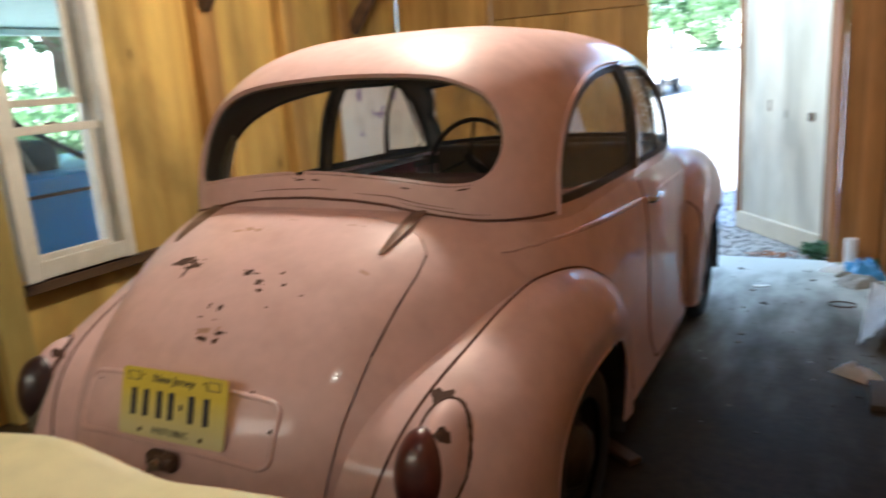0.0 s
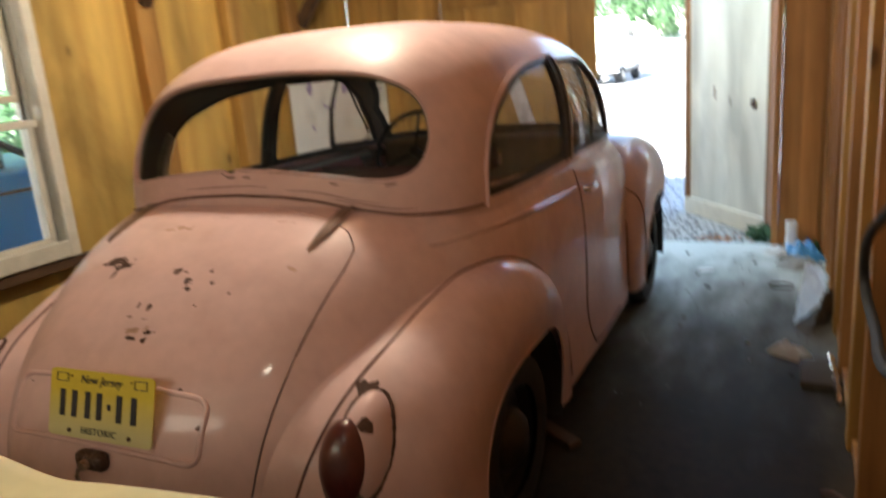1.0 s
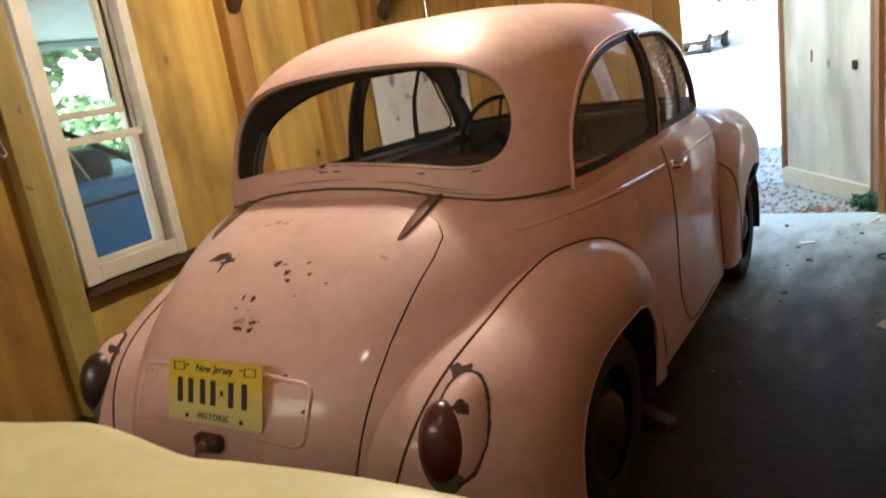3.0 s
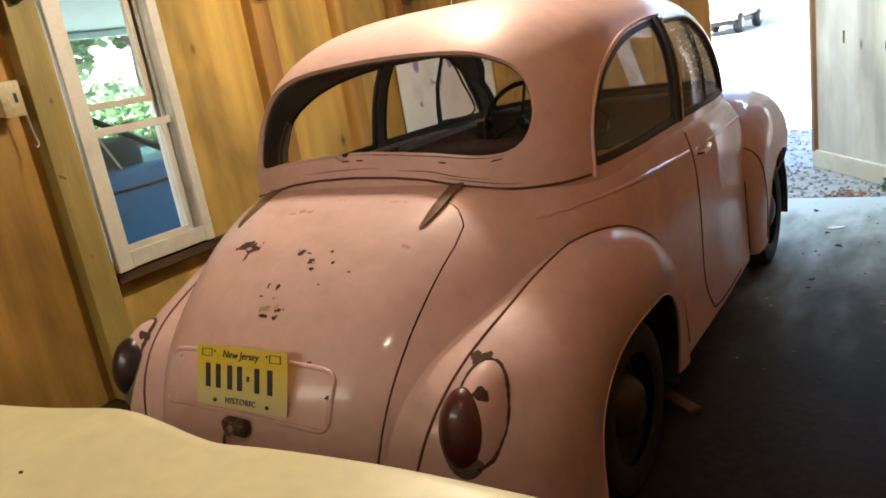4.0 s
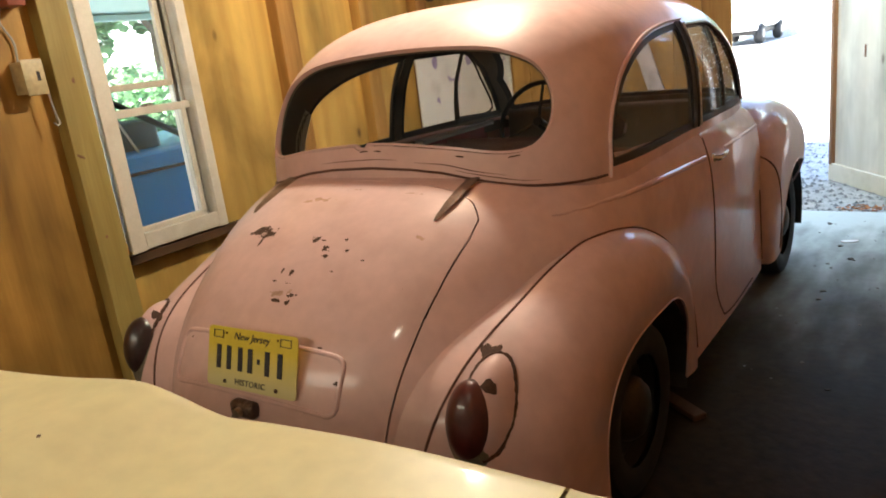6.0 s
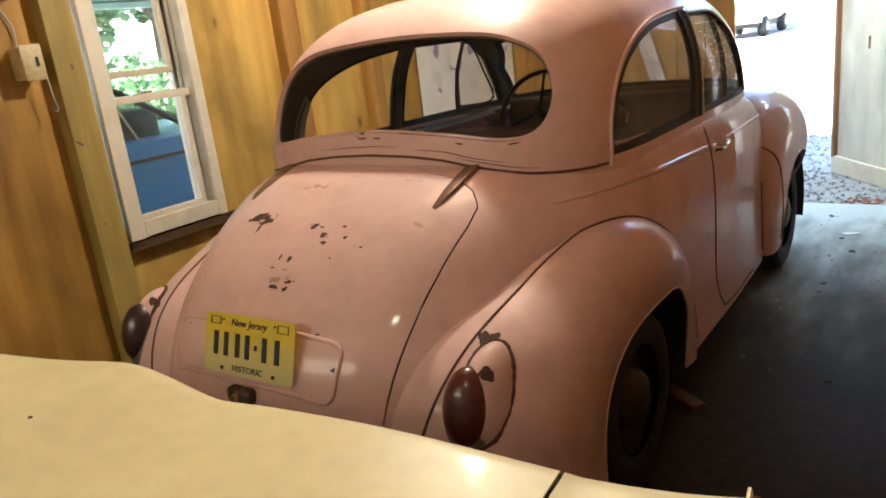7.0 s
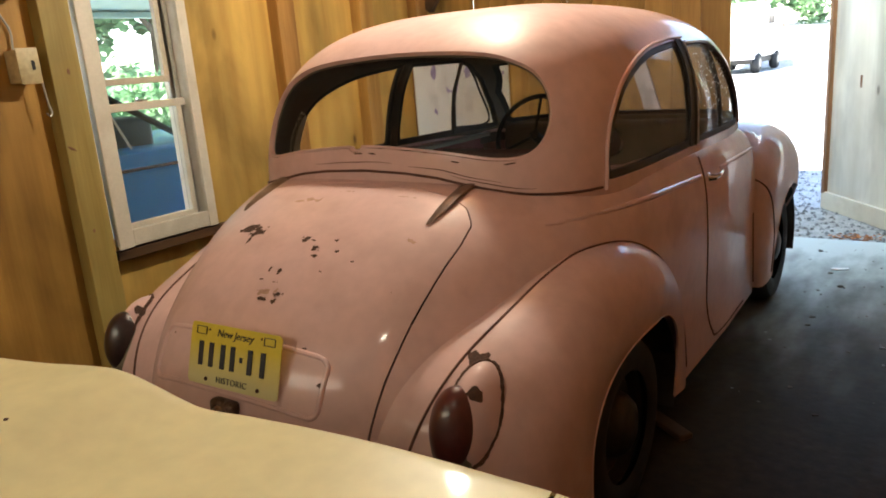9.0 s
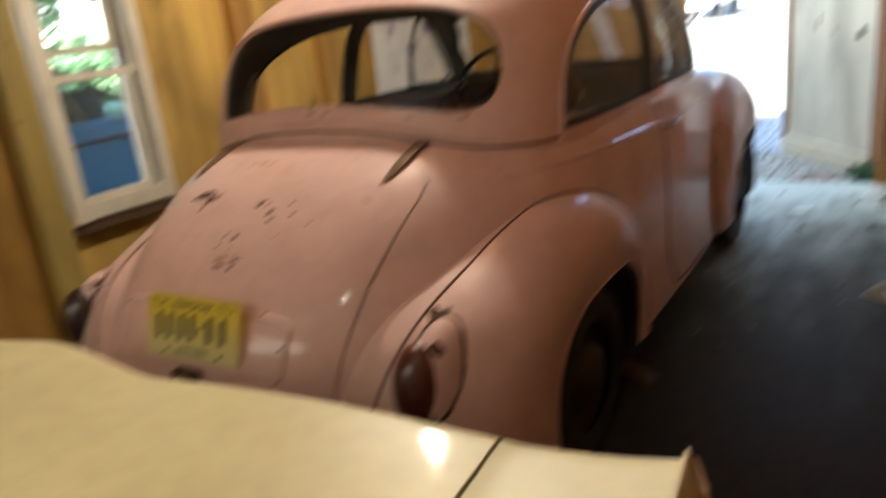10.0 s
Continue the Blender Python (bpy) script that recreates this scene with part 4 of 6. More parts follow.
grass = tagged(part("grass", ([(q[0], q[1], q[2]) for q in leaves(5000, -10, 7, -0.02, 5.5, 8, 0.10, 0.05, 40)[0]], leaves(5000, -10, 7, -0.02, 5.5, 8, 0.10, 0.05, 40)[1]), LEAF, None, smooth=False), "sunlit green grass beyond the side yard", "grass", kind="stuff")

setting("bank", ([(-40, 34.5, -0.07), (30, 34.5, -0.07), (30, 38.5, 1.62), (-40, 38.5, 1.62), (30, 60, 2.2), (-40, 60, 2.2)], [(0, 1, 2, 3), (3, 2, 4, 5)]), GRAVEL, "pale gravel bank rising behind the yard", "bank")

# gravel stones and leaves before the doorway
rng = random.Random(9)
v, fc = [], []
for k in range(2600):
    x, y = rng.uniform(-0.6, 1.6), YF + 0.05 + rng.random() ** 1.6 * 3.2
    s = rng.uniform(0.008, 0.024)
    a0 = rng.uniform(0, 6.28)
    b = len(v)
    for a in (0, 1.57, 3.14, 4.71):
        v.append((x + s * rng.uniform(0.7, 1.3) * math.cos(a + a0), y + s * rng.uniform(0.7, 1.3) * math.sin(a + a0), -0.062))
    v.append((x + rng.uniform(-0.3, 0.3) * s, y + rng.uniform(-0.3, 0.3) * s, -0.06 + s * rng.uniform(0.5, 1.0)))
    fc += [(b, b + 1, b + 4), (b + 1, b + 2, b + 4), (b + 2, b + 3, b + 4), (b + 3, b, b + 4)]
tagged(part("gravel_stones", (v, fc), STONE, None, smooth=False), "loose grey gravel stones at the threshold", "gravel", kind="stuff")
v, fc = [], []
for k in range(60):
    x, y = 0.95 + rng.gauss(0, 0.09), 4.60 + rng.gauss(0, 0.05)
    s, a = rng.uniform(0.015, 0.03), rng.uniform(0, 6.28)
    b = len(v)
    z = -0.045 + rng.uniform(0, 0.02)
    v += [(x + s * math.cos(a), y + s * math.sin(a), z), (x - 0.5 * s * math.sin(a), y + 0.5 * s * math.cos(a), z + 0.008), (x - s * math.cos(a), y - s * math.sin(a), z), (x + 0.5 * s * math.sin(a), y - 0.5 * s * math.cos(a), z + 0.004)]
    fc.append((b, b + 1, b + 2, b + 3))
tagged(part("dead_leaves", (v, fc), DEAD_LEAF, None, smooth=False), "small heap of orange dead leaves", "leaves", kind="stuff")
tagged(part("weeds", leaves(260, 1.22, 4.62, 0.0, 0.14, 0.10, 0.08, 0.03, 50), LEAF, None, smooth=False), "green weeds by the open door foot", "weeds", kind="stuff")

# lean-to roof over the side yard
leanto = thing("lean_to_roof", "grey lean-to roof over the side yard", "roof", at=(-3.6, 2.0, 2.0))
part("sheet", ([(-2.0, -3, 2.50), (-2.0, 6.5, 2.50), (-5.2, 6.5, 2.02), (-5.2, -3, 2.02), (-2.0, -3, 2.54), (-2.0, 6.5, 2.54), (-5.2, 6.5, 2.06), (-5.2, -3, 2.06)], [(0, 1, 2, 3), (7, 6, 5, 4), (0, 4, 5, 1), (1, 5, 6, 2), (2, 6, 7, 3), (3, 7, 4, 0)]), GREEN_TINT, leanto, smooth=False)
for y in (-2.8, 6.3):
    part("post", box(-5.15, y - 0.05, -0.06, -5.05, y + 0.05, 2.04, 0.004, 1), GREY_CLOTH, leanto, smooth=False)
part("beam", box(-5.17, -3, 1.965, -5.10, 6.5, 2.02, 0.004, 1), GREEN_TINT, leanto, smooth=False)

tube_lamp = thing("strip_light", "white fluorescent strip under the lean-to roof", "lamp", at=(-3.2, 2.4, 2.25))
part("batten", box(-3.25, 1.9, 2.285, -3.15, 3.1, 2.31, 0.004, 1), WHITE_PLASTIC, tube_lamp, smooth=False)
part("tube", tube([(-3.2, 1.92, 2.265), (-3.2, 3.08, 2.265)], 0.016, 12), WHITE_PLASTIC, tube_lamp)

# the blue car outside the window
blue = thing("blue_car", "blue saloon parked outside the window", "car", at=(-3.9, 1.4, -0.06))
prof = [(0.16, 0.05), (0.25, 0.0), (0.55, -0.02), (0.75, 0.0), (0.80, 0.012), (0.81, 0.03), (0.90, 0.05), (0.93, 0.10)]
v = []
for i, y in enumerate(np.linspace(-1.5, 4.0, 60)):
    e = min(1, (y + 1.5) / 0.5, (4.0 - y) / 0.5)
    inset = 0.25 * (1 - math.sqrt(max(0, 1 - (1 - e) ** 2)))
    for z, dx in prof:
        v.append((-3.10 - dx - inset, y, z))
    for z, dx in reversed(prof):
        v.append((-4.75 + dx + inset, y, z))
fc = grid_faces(60, 16)
fc += [tuple(range(15, -1, -1)), tuple(59 * 16 + k for k in range(16))]
blue_body = part("body", (v, fc), BLUE_PAINT, blue, sharp=40)
part("side_crease", tube([(-3.088, -1.2, 0.80), (-3.085, 3.7, 0.80)], 0.012, 8), BLACK, blue_body, "dark crease under the windows")
part("roof", box(-4.55, -0.4, 1.36, -3.30, 1.72, 1.42, 0.05, 3), BLACK, blue, "dark roof")
cabin_pts = {"door_pillar": [(-3.17, 1.93, 0.93), (-3.29, 1.80, 1.36)], "screen_pillar": [(-3.2, 2.42, 0.93), (-3.32, 1.74, 1.38)], "rear_pillar": [(-3.2, -0.7, 0.93), (-3.32, -0.35, 1.38)], "mid_pillar": [(-3.17, 0.75, 0.93), (-3.30, 0.72, 1.38)]}
for name, (a, b) in cabin_pts.items():
    part(name, tube([a, b], 0.022 if name != "door_pillar" else 0.008, 8), GREY_METAL if name == "door_pillar" else BLACK, blue)
    part(name, tube([(-7.85 - a[0], a[1], a[2]), (-7.85 - b[0], b[1], b[2])], 0.022, 8), BLACK, blue)
part("interior", box(-4.5, -0.6, 0.5, -3.35, 2.25, 1.13, 0.05, 3), BLACK, blue, "dark interior")
g1 = part("side_glass", ([(-3.175, -0.65, 0.93), (-3.175, 2.38, 0.93), (-3.305, 1.74, 1.37), (-3.305, -0.36, 1.37)], [(0, 1, 2, 3)]), CLEAN_GLASS, blue, smooth=False)
g1.visible_shadow = False
for x in (-3.25, -4.6):
    for y in (-0.75, 3.1):
        w = part("wheel", lathe([(0.0, 0.1), (0.18, 0.1), (0.20, 0.09), (0.29, 0.1), (0.31, 0.06), (0.31, -0.06), (0.29, -0.1), (0.0, -0.1)], (x, y, 0.25)), RUBBER, blue)

# a pale vehicle far across the yard
van = thing("far_vehicle", "white pick-up parked far across the sunny yard", "vehicle", at=(-5.9, 31.0, -0.06))


def loft(sections):
    """A hull through (y, half width, z low, z high) sections with rounded corners."""
    v = []
    for y, half, z0, z1 in sections:
        for k in range(24):
            a = 2 * math.pi * k / 24
            c, q = math.cos(a), math.sin(a)
            v.append((-5.95 + half * math.copysign(abs(c) ** 0.4, c), y, (z0 + z1) / 2 + (z1 - z0) / 2 * math.copysign(abs(q) ** 0.4, q)))
    fc = grid_faces(len(sections), 24, True)
    return v, fc + [tuple(range(23, -1, -1)), tuple((len(sections) - 1) * 24 + k for k in range(24))]


part("body", oriented(loft([(28.9, 0.80, 0.62, 1.25), (29.0, 0.95, 0.55, 1.45), (29.3, 0.99, 0.50, 1.58), (30.6, 1.02, 0.45, 1.70), (33.9, 1.02, 0.45, 1.62), (34.1, 0.95, 0.5, 1.5)]), (-5.95, 31, 1.1)), WHITE_PLASTIC, van)
part("cab", oriented(loft([(30.5, 0.92, 1.5, 1.72), (31.0, 0.90, 1.5, 2.35), (31.3, 0.86, 1.5, 2.62), (32.3, 0.85, 1.5, 2.66), (32.7, 0.88, 1.5, 2.3), (32.8, 0.9, 1.5, 1.7)]), (-5.95, 31.6, 1.9)), WHITE_PLASTIC, van)
part("side_glass", box(-5.10, 31.1, 1.75, -5.075, 32.3, 2.3, 0.01, 1), GREY_METAL, van)
part("grille", box(-6.6, 28.86, 0.85, -5.3, 28.92, 1.2, 0.01, 1), GREY_METAL, van)
part("bumper", box(-6.98, 28.72, 0.48, -4.92, 28.9, 0.68, 0.04, 2), WHITE_PLASTIC, van)
part("underside", box(-6.8, 29.1, 0.30, -5.1, 33.8, 0.5, 0.03, 1), BLACK, van)
for x in (-6.75, -5.05):
    for y in (29.7, 33.1):
        wheel = part("wheel", lathe([(0.0, -0.15), (0.32, -0.15), (0.36, -0.10), (0.38, 0.0), (0.36, 0.10), (0.32, 0.15), (0.0, 0.15)], (x, y, 0.32), "x", 28), RUBBER, van)
        part("hub", lathe([(0.0, 0.165), (0.16, 0.165), (0.18, 0.14)], (x, y, 0.32), "x", 20), GREY_METAL, wheel)
    part("mirror", box(x + (0.16 if x > -6 else -0.36), 31.0, 1.75, x + (0.36 if x > -6 else -0.16), 31.08, 2.05, 0.03, 2), BLACK, van)


# ---- the pink saloon ----
car = thing("saloon_car", "faded pink two-door vintage saloon with rust chips on its boot", "car", at=(0, 1.8, 0))

# lower body: a centre line from tail to nose, with flanks that wrap towards a spine
LINE = [(0.16, 0.28), (0.05, 0.36), (0.018, 0.48), (0.035, 0.58), (0.085, 0.685), (0.165, 0.785), (0.28, 0.88), (0.42, 0.957), (0.56, 1.008), (0.72, 1.045), (0.95, 1.05), (1.7, 1.04), (2.4, 1.01), (2.6, 0.975), (2.75, 0.95), (3.1, 0.90), (3.4, 0.82), (3.56, 0.68), (3.62, 0.5), (3.62, 0.3)]
NT, NP = 190, 130
BODY_W = ([0.0, 0.1, 0.3, 0.6, 0.9, 1.4, 2.0, 2.5, 3.0, 3.4, 3.62], [0.60, 0.615, 0.645, 0.685, 0.70, 0.713, 0.72, 0.71, 0.61, 0.48, 0.40])
BODY_P = ([0.0, 0.3, 0.7, 1.2, 2.5, 3.2], [3.0, 3.2, 4.2, 9.0, 9.0, 3.5])


def lower_body():
    c = spline(LINE, NT)
    verts = []
    ys = c[:, 0]
    w, ex = np.interp(ys, *BODY_W), np.interp(ys, *BODY_P)
    for i in range(NT):
        s = np.array([min(max(ys[i], 0.78), 3.2), 0.20])
        for j in range(NP):
            a = -math.pi / 2 + math.pi * j / (NP - 1)
            sa, ca = abs(math.sin(a)), max(0.0, math.cos(a))
            reach = (sa ** ex[i] + ca ** ex[i]) ** (-1 / ex[i])
            x = w[i] * math.copysign(reach * sa, a)
            q = 1 - reach * ca
            p = c[i] + q * (s - c[i])
            verts.append((x, p[0], p[1]))
    return verts, [tuple(reversed(f)) for f in grid_faces(NT, NP)]


lower = oriented(lower_body(), (0, 1.6, 0.4))
LV = np.array(lower[0]).reshape(NT, NP, 3)


def on_boot(x, c, lift=0.0):
    """The point of the boot at x whose y + z is c, raised by lift off the surface."""
    rows = LV[:60]
    ys = np.array([np.interp(x, r[:, 0], r[:, 1]) for r in rows])
    zs = np.array([np.interp(x, r[:, 0], r[:, 2]) for r in rows])
    k = ys + zs
    start = int(np.argmin(k[:20]))
    y, z = np.interp(c, k[start:], ys[start:]), np.interp(c, k[start:], zs[start:])
    y2, z2 = np.interp(c + 0.02, k[start:], ys[start:]), np.interp(c + 0.02, k[start:], zs[start:])
    n = np.array([0.45 * abs(x) ** 2 * np.sign(x), -(z2 - z), y2 - y])
    n /= np.linalg.norm(n)
    return np.array([x, y, z]) + lift * n


def on_side(y, z, lift=0.0):
    """The point of the right flank at y and z."""
    i = int(np.argmin(np.abs(LV[30:150, NP // 2, 1] - y))) + 30
    r = LV[i, NP // 2:]
    x = np.interp(-z, -r[:, 2], r[:, 0])
    return np.array([x + lift, y, z])


BN = np.cross(np.gradient(LV, axis=0), np.gradient(LV, axis=1)).reshape(-1, 3)
BN /= np.linalg.norm(BN, axis=1)[:, None] + 1e-12
BV = LV.reshape(-1, 3)
BN *= np.sign(((BV - np.array([0, 1.6, 0.4])) * BN).sum(1))[:, None]


def proud(p, d):
    """The point pushed out so that it stands at least d off the lower body."""
    p = np.array(p, float)
    k = int(np.argmin(((BV - p) ** 2).sum(1)))
    s = (p - BV[k]) @ BN[k]
    return p + max(0.0, d - s) * BN[k] if s > -0.05 else p


GH = dict(z0=0.8513, h=0.6761, w=0.6687, yc=1.4839, lr=0.8306, lf=1.4386, ps=3.6635, pr=2.8179)


def greenhouse():
    """Roof and pillars: rounded plan outlines stacked on superelliptic profiles."""
    nu, na, skirt = 110, 420, 5
    a0 = math.asin(0.2)
    verts = []
    for i in range(-skirt, nu):
        s = max(0, i) / nu
        u = math.sin(a0 + (math.pi / 2 - a0) * s)
        ks, kr = (1 - u ** GH["ps"]) ** (1 / GH["ps"]), (1 - u ** GH["pr"]) ** (1 / GH["pr"])
        for j in range(na):
            t = 2 * math.pi * j / na
            cs, sn = math.cos(t), math.sin(t)
            n = 3.87 - 0.69 * s * s if cs > 0 else 4.2 - 0.5 * s * s
            reach = (abs(sn) ** n + abs(cs) ** n) ** (-1 / n)
            x = GH["w"] * ks * reach * sn
            y = GH["yc"] - (GH["lr"] if cs > 0 else GH["lf"]) * kr * reach * cs
            verts.append((x, y, GH["z0"] + GH["h"] * u + 0.02 * min(0, i)))
    nu += skirt
    faces = grid_faces(nu, na, True)
    verts.append((0, GH["yc"], GH["z0"] + GH["h"]))
    for j in range(na):
        faces.append(((nu - 1) * na + j, (nu - 1) * na + (j + 1) % na, nu * na))
    return verts, faces


def side_x(y, z):
    """Half-width of the greenhouse at y and z."""
    u = (z - GH["z0"]) / GH["h"]
    s = (math.asin(u) - math.asin(0.2)) / (math.pi / 2 - math.asin(0.2))
    rear = y < GH["yc"]
    n = 3.87 - 0.69 * s * s if rear else 4.2 - 0.5 * s * s
    ks, kr = (1 - u ** GH["ps"]) ** (1 / GH["ps"]), (1 - u ** GH["pr"]) ** (1 / GH["pr"])
    l = GH["lr"] if rear else GH["lf"]
    return GH["w"] * ks * max(0.0, 1 - (abs(y - GH["yc"]) / (l * kr)) ** n) ** (1 / n)


def rear_y(x, z):
    """Where the back of the greenhouse lies at x and z."""
    u = (z - GH["z0"]) / GH["h"]
    s = (math.asin(u) - math.asin(0.2)) / (math.pi / 2 - math.asin(0.2))
    n = 3.87 - 0.69 * s * s
    ks, kr = (1 - u ** GH["ps"]) ** (1 / GH["ps"]), (1 - u ** GH["pr"]) ** (1 / GH["pr"])
    return GH["yc"] - GH["lr"] * kr * max(0.0, 1 - (abs(x) / (GH["w"] * ks)) ** n) ** (1 / n)


HALF = [(0.0, 1.128), (0.26, 1.112), (0.424, 1.09), (0.499, 1.098), (0.534, 1.143), (0.537, 1.213), (0.503, 1.29), (0.431, 1.343), (0.291, 1.379), (0.0, 1.393)]
REAR_WIN = smooth_loop(HALF + [(-x, z) for x, z in HALF[-2:0:-1]], 100)
QUARTER = [(1.665, 1.0), (1.735, 1.370)] + [tuple(p) for p in spline([(1.66, 1.366), (1.47, 1.351), (1.309, 1.325), (1.18, 1.285), (1.09, 1.238), (1.02, 1.170), (0.98, 1.105), (0.965, 1.035), (0.965, 1.0)], 22)]
DOOR_WIN = [(1.724, 1.003), (2.50, 0.992), (2.45, 1.12), (2.34, 1.26), (2.20, 1.34), (2.09, 1.366), (1.797, 1.366)]
QUARTER_FAR = [(1.595, 1.0), (1.66, 1.370)] + [p for p in QUARTER[2:] if p[0] < 1.6]
DOOR_FAR = [(1.645, 1.003)] + DOOR_WIN[1:-1] + [(1.715, 1.366)]
SCREEN = [(-0.612, 1.0), (0.612, 1.0), (0.615, 1.18), (0.57, 1.33), (0.30, 1.385), (-0.30, 1.385), (-0.57, 1.33), (-0.615, 1.18)]
LID = [(0, 1.672), (0.20, 1.655), (0.335, 1.618), (0.402, 1.575), (0.442, 1.50), (0.447, 1.40), (0.434, 1.197), (0.422, 0.96), (0.411, 0.79), (0.403, 0.66), (0.39, 0.53), (0.33, 0.47), (0, 0.455)]
LID = LID + [(-x, c) for x, c in LID[-2:0:-1]]
DOOR = [(1.705, 1.08), (1.69, 0.90), (1.71, 0.66), (1.705, 0.45), (1.72, 0.36), (1.78, 0.27), (1.90, 0.215), (2.54, 0.205), (2.57, 0.7), (2.60, 1.08)]


def g_rear(v):
    return np.where(v[:, 1] < 1.45, outside(REAR_WIN, 0.012, v[:, 0], v[:, 2]), 1.0)


def g_side(poly, r, side=0):
    return lambda v: np.where(np.abs(v[:, 0]) > 0.42 if side == 0 else v[:, 0] * side > 0.42, outside(poly, r, v[:, 1], v[:, 2]), 1.0)


def g_screen(v):
    return np.where(v[:, 1] > 2.2, outside(SCREEN, 0.02, v[:, 0], v[:, 2]), 1.0)


def seam_z(v):
    """Height of the joint between roof panel and body."""
    ax = np.abs(v[:, 0])
    back = np.interp(ax, [0, 0.15, 0.26, 0.39, 0.50, 0.608, 0.66], [1.066, 1.061, 1.05, 1.023, 1.001, 0.988, 0.986])
    return np.where(v[:, 1] < 1.0, back, 0.984)


def lifted(surface, d):
    """The sheet moved along its normals."""
    n0 = len(surface[0])
    v, _ = thicken(surface, -d)
    return v[n0:], surface[1]


green = oriented(greenhouse(), (0, 1.6, 1.0))
top = clip(green, lambda v: v[:, 2] - seam_z(v) + 0.07)
windows = {"rear_window": g_rear, "windscreen": g_screen, "quarter_window": g_side(QUARTER, 0.008, 1), "quarter_window_far": g_side(QUARTER_FAR, 0.008, -1), "door_window": g_side(DOOR_WIN, 0.012, 1), "door_window_far": g_side(DOOR_FAR, 0.012, -1)}
shell, lining = top, top
for name, g in windows.items():
    shell = clip(shell, g)
    lining = clip(lining, g)
roof = part("roof", thicken(shell, 0.014), PINK, car, sharp=45)
part("headlining", thicken(lifted(lining, -0.016), 0.006), DARK, roof, "dark cloth headlining", sharp=45)
for name, g in windows.items():
    whole = clip(lifted(top, -0.010), g, -1)
    band = 0.022 if "rear" not in name else 0.007
    part("window_seal", thicken(lifted(clip(whole, lambda v: g(v) + band), 0.004), 0.012), PINK if "rear" in name else BLACK, roof, "pink painted window edge" if "rear" in name else "black rubber seal")
    pane = part(name.replace("_far", ""), thicken(clip(whole, lambda v: g(v) + band, -1), 0.004), REAR_GLASS if "rear" in name or "far" in name else CAR_GLASS, car, "dusty clear glass")
    pane.visible_shadow = False
    if name == "door_window":
        r = random.Random(8)
        v, fc = [], []
        for k in range(150):
            y, z, q = r.uniform(1.86, 2.30), 1.10 + 0.22 * r.random() ** 0.8, r.uniform(0.0012, 0.0035)
            x, n0 = side_x(y, z) - 0.0085, len(v)
            v += [(x, y + q * math.cos(a), z + 1.3 * q * math.sin(a)) for a in np.linspace(0, 5.03, 5)] + [(x + q * 0.5, y, z)]
            fc += [(n0 + i, n0 + (i + 1) % 5, n0 + 5) for i in range(5)]
        tagged(part("dirt_spots", (v, fc), WHITE_PLASTIC, pane, "dried white splashes on the glass", smooth=False), kind="stuff")

# bright trim round the quarter and door windows
for side in (1, -1):
    run = [(0.952, 0.975), (0.956, 1.02), (0.967, 1.095), (1.006, 1.175), (1.078, 1.247), (1.172, 1.296), (1.305, 1.336), (1.47, 1.362), (1.66, 1.376), (1.80, 1.379)]
    pts = spline(run, 40)
    part("window_trim", tube([(side * (side_x(y, z) + 0.004), y, z) for y, z in pts], 0.0055), PINK, roof)
    back = 0 if side > 0 else -0.072
    pts = spline([(1.695 + back, 1.0), (1.725 + back, 1.18), (1.766 + back, 1.368)], 12)
    part("door_pillar_trim", tube([(side * (side_x(y, z) + 0.004), y, z) for y, z in pts], 0.004), BLACK, roof)
    pts = [(1.732 + back, 1.0), (1.765 + back, 1.18), (1.803 + back, 1.358)] + [tuple(p) for p in spline([(1.83, 1.36), (2.08, 1.357), (2.19, 1.33), (2.33, 1.25), (2.44, 1.11), (2.49, 1.0)], 30)]
    part("window_frame", tube([(side * (side_x(y, z) + 0.001), y, z) for y, z in pts], 0.006), RUSTY_CHROME, roof, "dull chrome window frame")

# black pillar between the side windows, and the vent window bar
for side in (1, -1):
    back = 0 if side > 0 else -0.072
    pillar = clip(clip(lifted(top, 0.0015), lambda v: v[:, 0] * side - 0.4), lambda v: outside([(1.64 + back * 0.7, 1.0), (1.722 + back, 1.0), (1.795 + back, 1.372), (1.715 + back * 0.8, 1.372)], 0.004, v[:, 1], v[:, 2]), -1)
    part("door_pillar", thicken(pillar, 0.004), BLACK, roof, "black door pillar")
    part("vent_bar", tube([(side * (side_x(2.11, z) - 0.014), 2.11 + 0.02 * (z - 1), z) for z in (0.99, 1.1, 1.2, 1.355)], 0.009, 8), BLACK, roof, "black vent window bar")
    part("vent_frame", tube([(side * (side_x(y, z) - 0.014), y, z) for y, z in spline([(2.13, 1.03), (2.13, 1.33), (2.20, 1.315), (2.31, 1.22), (2.42, 1.03), (2.13, 1.025)], 40)], 0.006, 6), BLACK, roof, "black vent window frame")

# joint under the roof panel
pts = []
for x in np.linspace(-0.632, 0.632, 90):
    z = float(seam_z(np.array([[x, 0.7, 1.0]]))[0])
    pts.append((x, rear_y(x, z) - 0.004, z - 0.002))
part("roof_joint", tube(pts, 0.004, 6), SEAM, roof, "rusty joint under the roof panel")


for x0, x1, drop in ((-0.045, -0.012, 0.014), (0.012, 0.040, 0.014), (0.445, 0.475, 0.012), (0.30, 0.325, 0.014)):
    run = []
    for x in np.linspace(x0, x1, 7):
        z = float(np.interp(abs(x), [p[0] for p in HALF[:4]], [p[1] for p in HALF[:4]])) - drop
        run.append((x, rear_y(x, z) - 0.0005, z))
    part("rust_chip", tube(run, [0.0008, 0.002, 0.0024, 0.002, 0.0025, 0.0019, 0.0008], 6), RUST, roof, "rusty edge of the window opening")


